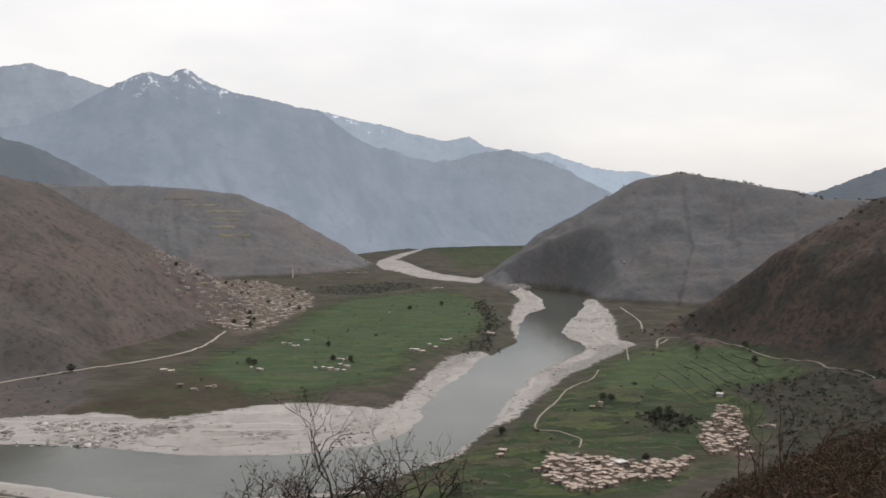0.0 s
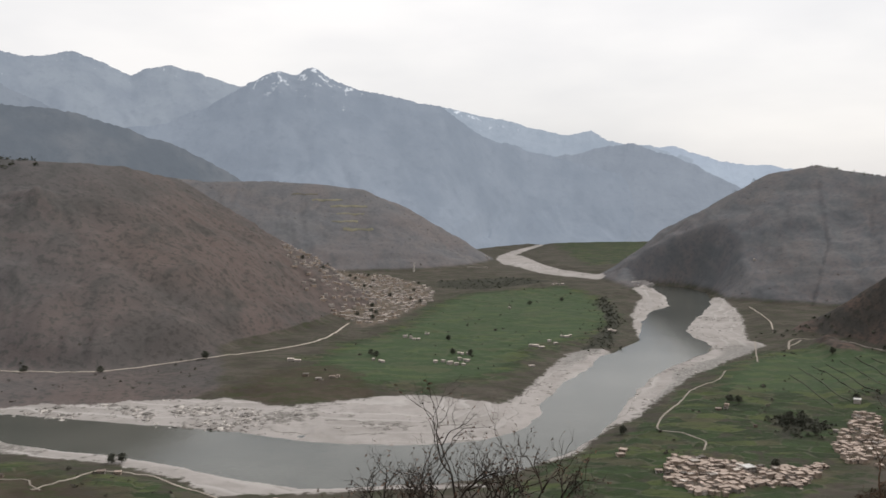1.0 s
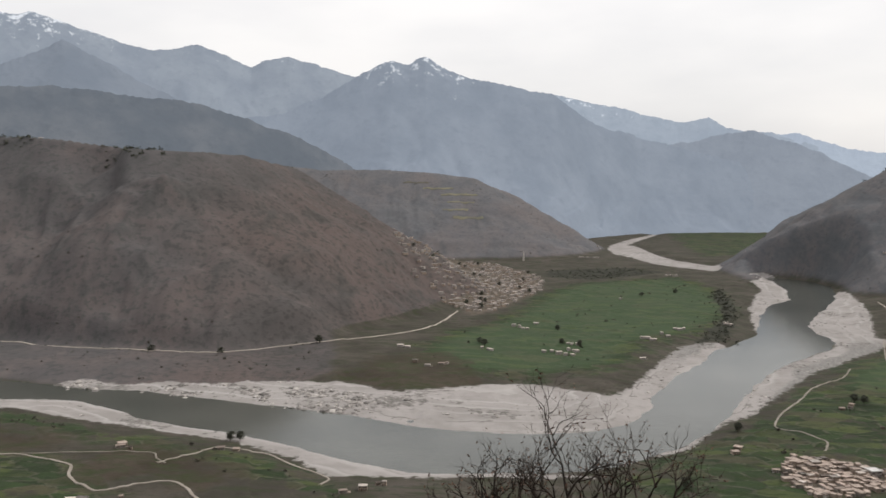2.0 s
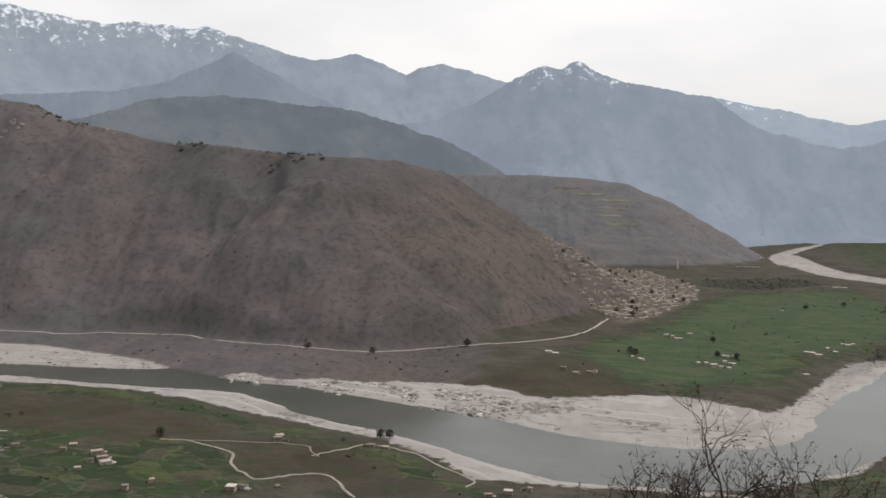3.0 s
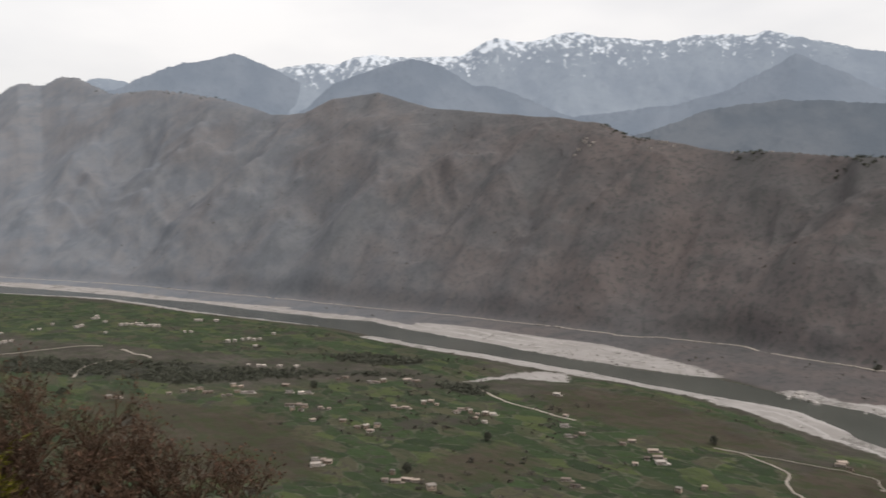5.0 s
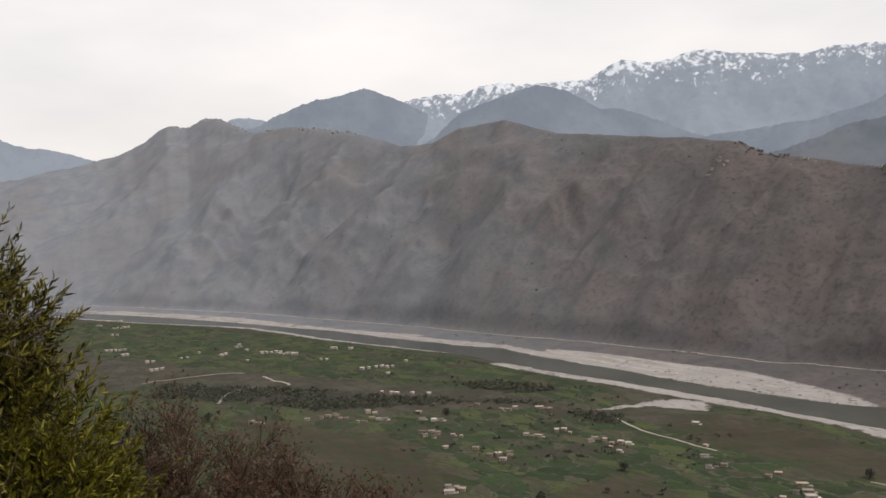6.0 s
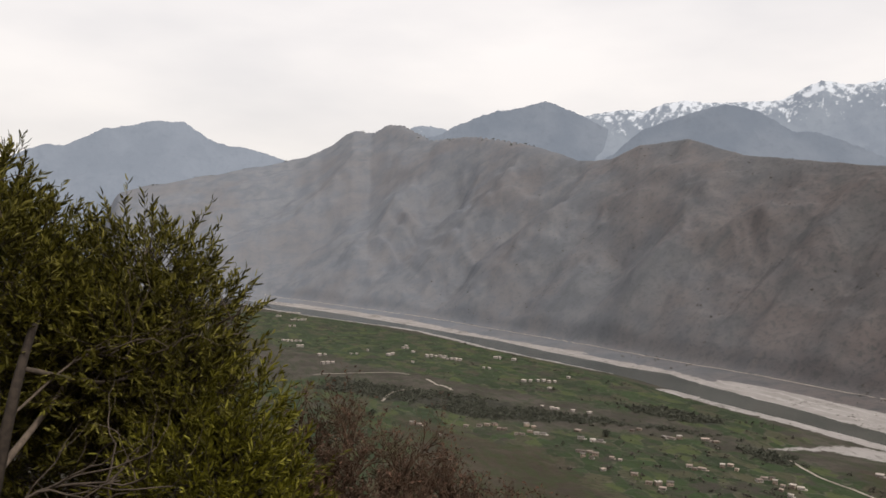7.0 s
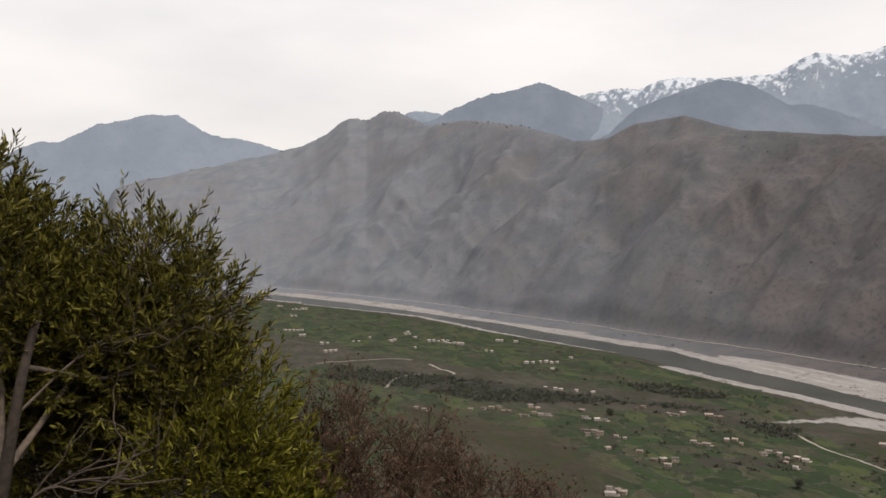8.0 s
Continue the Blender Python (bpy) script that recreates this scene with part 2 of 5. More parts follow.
# ------------------------------------------------------------------ mesh helpers
def mesh_from(name, verts, faces, material, smooth=False):
    me = bpy.data.meshes.new(name)
    verts, faces = np.asarray(verts, np.float32), np.asarray(faces, np.int32)
    k = faces.shape[1]
    me.vertices.add(len(verts))
    me.vertices.foreach_set("co", verts.ravel())
    me.loops.add(faces.size)
    me.loops.foreach_set("vertex_index", faces.ravel())
    me.polygons.add(len(faces))
    me.polygons.foreach_set("loop_start", np.arange(0, faces.size, k, dtype=np.int32))
    me.polygons.foreach_set("use_smooth", np.full(len(faces), smooth))
    me.materials.append(material)
    me.update(calc_edges=True)
    return me


def part(name, bm, material, parent, label=""):
    me = bpy.data.meshes.new(name)
    bm.to_mesh(me)
    bm.free()
    me.materials.append(material)
    ob = new(name, me)
    ob.parent = parent
    return tagged(ob, label) if label else ob


def grid_faces(rows, cols, closed=False):
    i, j = np.meshgrid(np.arange(rows - 1), np.arange(cols if closed else cols - 1), indexing="ij")
    k = (j + 1) % cols
    return np.stack([i * cols + j, i * cols + k, (i + 1) * cols + k, (i + 1) * cols + j], -1).reshape(-1, 4)


def hash2(ix, iy, seed):
    n = (ix.astype(np.int64) * 374761393 + iy.astype(np.int64) * 668265263 + seed * 144269504) & 0xFFFFFFFF
    n = ((n ^ (n >> 13)) * 1274126177) & 0xFFFFFFFF
    return ((n ^ (n >> 16)) & 0xFFFFFF) / float(0xFFFFFF)


def vnoise(x, y, seed=0):
    ix, iy = np.floor(x), np.floor(y)
    fx, fy = x - ix, y - iy
    fx, fy = fx * fx * (3 - 2 * fx), fy * fy * (3 - 2 * fy)
    a, b = hash2(ix, iy, seed), hash2(ix + 1, iy, seed)
    c, d = hash2(ix, iy + 1, seed), hash2(ix + 1, iy + 1, seed)
    return a + (b - a) * fx + (c - a) * fy + (a - b - c + d) * fx * fy


def fbm(x, y, octaves=4, seed=0):
    total, amp, norm = 0.0, 1.0, 0.0
    for k in range(octaves):
        total = total + amp * vnoise(x * 2 ** k + 17.3 * k, y * 2 ** k - 9.1 * k, seed + k)
        norm, amp = norm + amp, amp * 0.5
    return total / norm


def ridged(x, y, octaves=3, seed=0):
    total, amp, norm = 0.0, 1.0, 0.0
    for k in range(octaves):
        total = total + amp * np.abs(2 * vnoise(x * 2 ** k + 5.7 * k, y * 2 ** k + 3.1 * k, seed + k) - 1)
        norm, amp = norm + amp, amp * 0.5
    return total / norm


def step(v, a, b):
    t = np.clip((v - a) / (b - a), 0, 1)
    return t * t * (3 - 2 * t)


def polar(az, r):
    return -r * math.sin(radians(az)), r * math.cos(radians(az))


def crest_points(rows):
    """Rows of azimuth, distance and rise above the eye's level, in degrees, to places."""
    return np.array([(*polar(az, r), EYE_Z + r * math.tan(radians(el))) for az, r, el in rows])


def inside(X, Y, pts):
    """Signed distance to a closed outline, negative inside."""
    P = np.asarray(pts, float)
    best, odd = np.full(X.shape, 1e18), np.zeros(X.shape, bool)
    for (x0, y0), (x1, y1) in zip(P, np.roll(P, -1, 0)):
        dx, dy = x1 - x0, y1 - y0
        t = np.clip(((X - x0) * dx + (Y - y0) * dy) / (dx * dx + dy * dy + 1e-9), 0, 1)
        best = np.minimum(best, (X - x0 - t * dx) ** 2 + (Y - y0 - t * dy) ** 2)
        if y0 != y1:
            odd ^= ((y0 > Y) != (y1 > Y)) & (X < (x1 - x0) * (Y - y0) / (y1 - y0) + x0)
    d = np.sqrt(best)
    return np.where(odd, -d, d)


def rounded(pts, n=4):
    """A closed outline through pts, smoothed."""
    P = np.asarray(pts, float)
    out = []
    for a, b, c, d in zip(np.roll(P, 1, 0), P, np.roll(P, -1, 0), np.roll(P, -2, 0)):
        for k in range(n):
            t = k / n
            out.append(0.5 * (2 * b + (c - a) * t + (2 * a - 5 * b + 4 * c - d) * t * t + (3 * b - a - 3 * c + d) * t ** 3))
    return np.array(out)


def line_distance(X, Y, pts):
    best = np.full(X.shape, 1e18)
    for (x0, y0), (x1, y1) in zip(pts[:-1], pts[1:]):
        dx, dy = x1 - x0, y1 - y0
        t = np.clip(((X - x0) * dx + (Y - y0) * dy) / (dx * dx + dy * dy), 0, 1)
        best = np.minimum(best, (X - x0 - t * dx) ** 2 + (Y - y0 - t * dy) ** 2)
    return np.sqrt(best)


def ridge(X, Y, rows, slope, gully, seed, width=110.0, soft=25.0, lean=0.5):
    """The height of a hill below a crest line, its sides cut by gullies; lean: how many of them slant one way."""
    P = crest_points(rows)
    best = np.full(X.shape, -1e9)
    U, D = np.zeros(X.shape), np.zeros(X.shape)
    run = 0.0
    for a, b in zip(P[:-1], P[1:]):
        dx, dy = b[0] - a[0], b[1] - a[1]
        length = math.hypot(dx, dy)
        t = np.clip(((X - a[0]) * dx + (Y - a[1]) * dy) / (length * length), 0, 1)
        d = np.hypot(X - a[0] - t * dx, Y - a[1] - t * dy)
        h = a[2] + t * (b[2] - a[2]) - slope * (np.sqrt(d * d + soft * soft) - soft)
        win = h > best
        best, U, D = np.where(win, h, best), np.where(win, run + t * length, U), np.where(win, d, D)
        run += length
    warp = 0.9 * width * (fbm(X / 300, Y / 300, 3, seed + 40) - 0.5)
    cut = 0.45 * lean * ridged((U + warp + 0.75 * D) / width, D / (width * 2.6), 3, seed) + 0.45 * (1 - lean) * ridged((U + warp - 0.6 * D) / width, D / (width * 2.6), 3, seed + 33)
    wx, wy = 0.8 * width * (fbm(X / width, Y / width, 3, seed + 50) - 0.5), 0.8 * width * (fbm(X / width, Y / width, 3, seed + 54) - 0.5)
    cut = cut + 0.55 * ridged((X + wx) / (1.3 * width), (Y + wy) / (1.3 * width), 4, seed + 70)
    best = best - gully * (cut - 0.35) * step(D, 10, 300)
    best = best - 0.25 * gully * (ridged((U - warp) / (width * 0.3), D / width, 3, seed + 60) - 0.4) * step(D, 20, 160)
    fine = ridged((U + warp + 0.9 * D) / (width * 0.24), D / (width * 0.45), 3, seed + 80) + ridged((U - warp - 0.9 * D) / (width * 0.24), D / (width * 0.45), 3, seed + 90)
    best = best - 0.11 * gully * (fine - 0.8) * step(D, 20, 160)
    return best + 7.0 * (fbm(X / 60, Y / 60, 4, seed + 9) - 0.5) * step(D, 0, 80) + 3.0 * (vnoise(U / 23.0, D / 40.0, seed + 3) - 0.5)


# ------------------------------------------------------------------ plan of the valley (metres; the camera stands over 0, 0)
RIVER_A = ((246, 2960), (300, 2640), (449, 2438), (545, 2240), (498, 1910), (438, 1808), (364, 1590), (322, 1418), (246, 1284),
           (204, 1193), (124, 999), (100, 931), (99, 892), (65, 828), (15, 795), (-46, 787), (-136, 798), (-197, 826), (-268, 845),
           (-344, 864), (-434, 888), (-501, 884), (-554, 900), (-647, 913), (-738, 886), (-852, 873), (-967, 869), (-1149, 859))
RIVER_B = ((-1252, 853), (-1350, 860), (-1463, 814), (-1719, 750), (-1839, 730), (-1994, 661), (-2201, 572), (-2500, 413),
           (-2718, 265), (-2900, 165), (-2880, 90), (-2647, 215), (-2324, 384), (-2105, 548), (-1922, 618), (-1690, 660), (-1460, 724))
RIVER_C = ((-1321, 755), (-1195, 761), (-1101, 770), (-931, 794), (-811, 809), (-664, 819), (-569, 825), (-481, 827), (-427, 797),
           (-374, 765), (-296, 743), (-231, 713), (-184, 691), (-131, 666), (-88, 655), (0, 670), (59, 696), (108, 747), (136, 789),
           (182, 883), (210, 959), (284, 1121), (352, 1222), (429, 1346), (424, 1439), (454, 1581), (592, 1901), (660, 2160),
           (600, 2330), (480, 2500), (380, 2700), (330, 2960))
SAND = (
    ((246, 1312), (193, 1275), (128, 1101), (84, 975), (65, 945), (0, 974), (-63, 977), (-135, 940), (-183, 926), (-229, 957),
     (-321, 948), (-379, 917), (-431, 922), (-475, 903), (-527, 922), (-549, 893), (-434, 870), (-268, 830), (-46, 770), (80, 790),
     (130, 930), (240, 1230)),
    ((329, 1449), (378, 1716), (444, 1960), (480, 2073), (470, 2356), (430, 2500), (340, 2660), (205, 2914), (215, 3300), (420, 3900),
     (450, 3890), (262, 3250), (300, 2900), (430, 2640), (560, 2420), (560, 2200), (520, 1900), (400, 1560), (335, 1410)),
    ((650, 2055), (626, 1842), (560, 1600), (500, 1410), (510, 1360), (374, 1172), (328, 1114), (260, 997), (208, 890), (172, 858),
     (134, 783), (108, 742), (90, 750), (180, 920), (300, 1160), (420, 1330), (400, 1480), (580, 1900)),
    ((60, 670), (-97, 646), (-161, 638), (-177, 645), (-210, 677), (-268, 711), (-336, 731), (-426, 751), (-499, 771), (-585, 792),
     (-674, 795), (-748, 782), (-813, 774), (-931, 764), (-1101, 742), (-1195, 736), (-1195, 768), (-1101, 790),
     (-811, 822), (-480, 840), (-231, 730), (-88, 670)),
    ((-1269, 900), (-1164, 935), (-997, 955), (-897, 975), (-790, 960), (-669, 935), (-649, 905), (-850, 870), (-1150, 850)),
    ((-1321, 762), (-1460, 716), (-1737, 630), (-1922, 600), (-2105, 520), (-2324, 370), (-2650, 200), (-2741, 300), (-2500, 470),
     (-2292, 590), (-2105, 660), (-1889, 715), (-1840, 690), (-1700, 690), (-1460, 740)),
    ((-650, 912), (-720, 924), (-900, 905), (-1150, 885), (-1350, 874), (-1600, 812), (-1850, 748), (-2100, 652), (-2100, 630), (-1850, 712),
     (-1600, 776), (-1350, 846), (-1150, 852), (-900, 866), (-720, 890)),
    ((-1300, 880), (-1400, 870), (-1500, 830), (-1460, 800), (-1330, 840)),
    ((-1600, 830), (-1720, 790), (-1850, 745), (-1820, 725), (-1650, 780)),
    ((236, 2960), (290, 2640), (440, 2438), (535, 2330), (640, 2330), (600, 2400), (490, 2500), (390, 2700), (335, 2960), (300, 3300), (225, 3250)),
    ((-804, 640), (-807, 668), (-799, 717), (-803, 759), (-768, 774), (-729, 735), (-775, 707), (-796, 660)),
)
FIELDS = (
    ((-5, 1906), (60, 2080), (318, 2250), (370, 2019), (345, 1661), (245, 1387), (140, 1280), (90, 1090), (0, 1010), (-130, 1020),
     (-190, 1180), (-150, 1330), (-87, 1465)),
    ((130, 760), (215, 880), (300, 1010), (400, 1190), (470, 1260), (560, 1300), (640, 1180), (600, 950), (480, 860), (338, 700), (240, 620),
     (100, 540), (50, 650)),
    ((520, 4152), (1061, 4453), (1005, 3991), (700, 3000), (480, 2857)),
    ((-499, 760), (-560, 780), (-674, 785), (-740, 740), (-560, 720), (-330, 690), (-210, 650), (-120, 560), (-300, 640)),
    ((-420, 380), (-480, 640), (-620, 660), (-760, 600), (-860, 560), (-900, 420), (-700, 330)),
    ((-300, 560), (-420, 640), (-600, 600), (-900, 400), (-1300, 250), (-1250, 60), (-700, 150), (-400, 330)),
    ((-760, 660), (-900, 735), (-1180, 735), (-1400, 690), (-1300, 470), (-1080, 540), (-900, 620)),
    ((-940, 640), (-1150, 740), (-1700, 640), (-2300, 360), (-2400, 100), (-1700, 200), (-1250, 420), (-1000, 580)),
)
WOODS = (
    ((-1302, 246), (-1192, 340), (-1137, 399), (-1014, 471), (-954, 520), (-905, 569), (-824, 627), (-843, 604), (-882, 555), (-930, 507),
     (-947, 448), (-990, 362), (-1104, 300), (-1162, 251), (-1214, 198)),
    ((-1021, 585), (-1035, 624), (-996, 643), (-950, 663), (-925, 671), (-913, 637), (-931, 601), (-979, 590)),
    ((-794, 598), (-787, 622), (-740, 620), (-722, 605), (-733, 586), (-763, 585)),
    ((380, 2050), (345, 1660), (260, 1330), (215, 1300), (300, 1560), (340, 1900)),
    ((330, 860), (370, 880), (380, 830), (320, 800)),
    ((-10, 2350), (200, 2450), (300, 2350), (100, 2150), (-20, 2200)),
    ((470, 960), (640, 1000), (800, 880), (700, 600), (450, 600), (400, 700), (470, 850)),
)
# rocky stretch of the far bank
ROCKS = ((-560, 882), (-430, 866), (-268, 832), (-180, 822), (-140, 880), (-200, 915), (-330, 925), (-440, 905), (-545, 912))
# brown fallow land among the fields
BROWNS = (
    ((-1013, 261), (-904, 331), (-802, 381), (-670, 367), (-565, 328), (-600, 261), (-715, 204)),
    ((-704, 649), (-694, 709), (-601, 735), (-508, 715), (-503, 639), (-549, 613), (-612, 602)),
    ((-575, 433), (-552, 489), (-492, 465), (-489, 404), (-538, 383)),
    ((-554, 677), (-523, 706), (-460, 692), (-406, 677), (-397, 644), (-447, 624), (-489, 597)),
    ((-379, 641), (-328, 670), (-276, 667), (-228, 618), (-234, 565), (-289, 590), (-324, 570)),
    ((-221, 1111), (-148, 1131), (-95, 1050), (-62, 963), (-184, 931), (-260, 972)),
)
VILLAGE_LOW = ((197, 723), (225, 723), (259, 694), (292, 699), (321, 708), (302, 670), (262, 648), (244, 650), (208, 627), (190, 627), (181, 647), (174, 680))
VILLAGE_STEP = ((429, 887), (445, 869), (407, 783), (369, 698), (337, 707), (342, 748), (371, 798), (396, 831))
# crests: azimuth, distance, rise above eye level in degrees
SPUR_WEST = ((96, 4150, 1.8), (92, 4100, 2.8), (87.7, 4050, 3.8), (82.4, 3980, 5.1), (80.8, 3950, 5.7), (78.7, 3900, 7.2), (77.5, 3850, 7.0),
             (76.4, 3760, 7.6), (75.4, 3650, 7.6), (73.6, 3420, 6.8), (70.3, 3090, 7.1), (68.4, 2950, 6.9), (66.2, 2800, 6.4))
SPUR = ((66.2, 2800, 6.4), (63.9, 2680, 5.7), (61.8, 2590, 5.8), (60.0, 2520, 6.7), (57.0, 2420, 7.2), (53.7, 2300, 6.2), (50.1, 2170, 5.9),
        (45.6, 2030, 5.5), (42.3, 1930, 5.0), (40.8, 1880, 4.2), (38.2, 1820, 3.7), (34.6, 1740, 3.1), (31.2, 1680, 3.0), (26.0, 1610, 2.5),
        (23.0, 1640, 2.4), (20.4, 1740, 2.25), (17.3, 1960, 1.5))
SPUR_NOSE = ((17.3, 1960, 1.5), (15.1, 2250, -0.4), (12.8, 2450, -2.4), (10.6, 2620, -3.6), (9.0, 2720, -4.4))
SPUR_RIB = ((26.0, 1610, 2.3), (24.9, 1510, -1.0), (21.7, 1400, -3.6), (18.0, 1300, -6.9), (15.4, 1215, -9.9))
# ribs of the long slope, slanting down to the river: azimuth and distance at the crest and at the foot, height, width
RIBS = (
    (25.4, 1550, 37.5, 1300, 26, 90), (31.2, 1680, 40.5, 1330, 26, 80), (37.6, 1810, 45.0, 1440, 34, 95), (42.0, 1920, 50.5, 1540, 24, 80),
    (45.6, 2030, 54.5, 1640, 38, 100), (49.5, 2150, 58.0, 1760, 26, 90), (53.7, 2300, 62.5, 1890, 40, 110), (57.0, 2420, 66.5, 2030, 30, 110),
    (60.0, 2520, 73.5, 2260, 56, 150), (66.2, 2800, 77.5, 2480, 60, 160), (71.5, 3200, 81.5, 2720, 66, 180), (76.4, 3760, 86.0, 3050, 70, 200))
TERRACE = ((24, 3000, 2.2), (18.8, 3050, 1.8), (15.1, 3050, 1.4), (11.4, 3050, 1.5), (7.7, 3050, 1.3), (5.4, 3050, 1.0), (3.5, 3060, 0.2),
           (1.7, 3080, -1.1), (-0.6, 3150, -2.8), (-3.0, 3250, -4.0))
RIGHT_HILL = ((-12.3, 2700, -4.0), (-16.0, 2600, -1.2), (-19.2, 2580, 1.1), (-21.0, 2560, 2.1), (-23.1, 2540, 2.5), (-26.5, 2480, 1.9),
              (-29.8, 2400, 1.3), (-32, 2350, 0.8), (-40, 2300, 0.5))
RIGHT_NEAR = ((-21.0, 1540, -8.4), (-23.2, 1540, -7.0), (-26.6, 1530, -4.4), (-29.9, 1520, -2.2), (-32.3, 1510, -0.7), (-35, 1500, 0.9),
              (-42, 1450, 4.0), (-60, 1350, 8.0))
HILLSIDE = ((-180, -0.50), (-150, -0.45), (-100, -0.2), (-60, 0.10), (-36, 0.205), (-33, 0.228), (-30, 0.258), (-27, 0.287), (-24.5, 0.322),
            (-18, 0.50), (0, 0.62), (40, 0.62), (60, 0.50), (66, 0.36), (75, 0.33), (90, 0.33), (110, 0.15), (150, -0.4), (180, -0.50))
TERRACES = ((440, 1180), (520, 1260), (700, 1230), (720, 1050), (580, 900), (450, 880), (430, 1010))
TOWN = ((-450, 2560), (-300, 2560), (-172, 2500), (-21, 2200), (-25, 1899), (-95, 1560), (-136, 1500), (-185, 1619), (-270, 1660), (-350, 1860), (-420, 2200))


ROAD_HILL = ((-168, 1545), (-189, 1372), (-236, 1275), (-326, 1185), (-430, 1095), (-525, 1080), (-615, 1085), (-690, 1090), (-747, 1110), (-855, 1085),
             (-920, 1050), (-977, 1045), (-1193, 1016), (-1345, 978), (-1447, 946), (-1679, 893),
             (-1850, 840), (-2030, 775), (-2280, 665), (-2600, 490), (-2900, 300))
ROAD_SLOPE = ((520, 1290), (560, 1378), (600, 1375), (640, 1335), (630, 1241), (615, 1130), (630, 1085), (645, 1052), (636, 1010), (655, 980), (668, 938),
              (740, 900), (820, 850))
TERRACE_LINES = (
    ((474, 1140), (465, 1061), (449, 976), (448, 939)),
    ((499, 1159), (491, 1085), (476, 999), (474, 961)),
    ((521, 1165), (511, 1094), (495, 1011), (494, 977)),
    ((544, 1172), (537, 1112), (519, 1029), (521, 1001)),
    ((565, 1174), (560, 1117), (545, 1048), (551, 1025)),
    ((580, 1159), (578, 1115), (570, 1060), (579, 1044)),
    ((442, 1090), (437, 1031), (427, 966), (422, 925)),
)
RIVER = rounded(RIVER_A + RIVER_B + RIVER_C, 2)
SANDBANKS = [rounded(s, 2) for s in SAND]


def river_level(r):
    return 0.02 * np.maximum(0, r - 2000)


def terrain(X, Y):
    """Heights of the ground and its cover at places X, Y."""
    R, AZ = np.hypot(X, Y), np.degrees(np.arctan2(-X, Y))
    level = river_level(R)
    wet = inside(X, Y, RIVER) + 14 * (fbm(X / 38, Y / 38, 3, 19) - 0.5) + 90 * step(R, 2330, 2480) * step(AZ, 10, 0)
    sand = np.full(X.shape, 1e9)
    for s in SANDBANKS:
        sand = np.minimum(sand, inside(X, Y, s))
    field = np.full(X.shape, 1e9)
    for s in FIELDS:
        field = np.minimum(field, inside(X, Y, s))
    woods = np.full(X.shape, 1e9)
    for s in WOODS:
        woods = np.minimum(woods, inside(X, Y, s))
    dry_land = np.minimum(wet, sand + 6)
    lo = fbm(X / 130, Y / 130, 4, 3) - 0.5
    z = level + 0.6 + 1.2 * step(wet, 0, 30) + 4.5 * step(sand, 0, 45) * step(wet, 5, 60) + 4 * lo * step(sand, 10, 90)
    z = z + (0.8 + 3.4 * step(fbm(X / 80, Y / 80, 3, 62), 0.50, 0.62)) * (fbm(X / 11, Y / 11, 3, 31) - 0.42) * step(wet, 0, 12)
    z = np.where(wet < 0, level + 0.6 - 2.2 * step(-wet, 0, 14), z)
    # stepped fields below the near slope
    stair = inside(X, Y, TERRACES)
    rise = (X * 0.72 - Y * 0.25 - 60) / 17.0 + 1.2 * (vnoise(X / 90, Y / 90, 55) - 0.5)
    stepped = 1.7 * (np.floor(rise) + step(rise - np.floor(rise), 0.72, 1.0))
    z = z + np.clip(stepped, 0, 17) * step(-stair, -70, 10)
    flat = z
    hills = []
    far = R > 950
    face = (R > 1150) & (AZ > 18) & (AZ < 97)
    for rows, slope, gully, seed, width, lean in (
            (SPUR, 0.74, 60, 100, 180, 0.7), (SPUR_NOSE, 0.62, 54, 120, 130, 0.4), (SPUR_RIB, 0.66, 34, 140, 80, 0.5),
            (TERRACE, 0.58, 34, 160, 130, 0.3), (RIGHT_HILL, 0.66, 56, 180, 200, 0.3), (RIGHT_NEAR, 0.80, 46, 200, 110, 0.4)):
        h = np.full(X.shape, -1e6)
        h[far] = ridge(X[far], Y[far], rows, slope, gully, seed, width, 25.0, lean)
        hills.append(h)
    # the long slope across the river rises from the road at its foot to the crest
    road = np.array(ROAD_HILL)[1:]
    turn = np.arange(0.0, 110.0, 0.5)
    road_r = np.interp(turn, np.degrees(np.arctan2(-road[:, 0], road[:, 1])), np.hypot(road[:, 0], road[:, 1]))
    road_r = np.interp(AZ, turn, np.convolve(np.pad(road_r, 4, mode="edge"), np.full(9, 1 / 9), "valid"))
    behind = R - road_r
    crest = np.array((SPUR_WEST + SPUR)[::-1])
    crest_r = np.interp(AZ, crest[:, 0], crest[:, 1])
    crest_z = EYE_Z + crest_r * np.tan(np.radians(np.interp(AZ, crest[:, 0], crest[:, 2])))
    up = np.clip(behind / (crest_r - road_r), 0, 1)
    slope_z = z + (crest_z - z) * (0.88 * up + 0.12 * up * up) - 0.6 * np.maximum(0, R - crest_r)
    free = (4 * up * (1 - up)) ** 0.7
    x, y, down = X[face], Y[face], np.maximum(0, crest_r - R)[face]
    bend_x, bend_y = 130 * (fbm(x / 210, y / 210, 3, 301) - 0.5), 130 * (fbm(x / 210, y / 210, 3, 305) - 0.5)
    side = np.radians(AZ[face]) * 1800 - 0.6 * down + 1.2 * bend_x
    relief = 84 * (0.42 - ridged((x + bend_x) / 260, (y + bend_y) / 260, 4, 311)) + 60 * (0.40 - ridged(side / 170, down / 420, 4, 317))
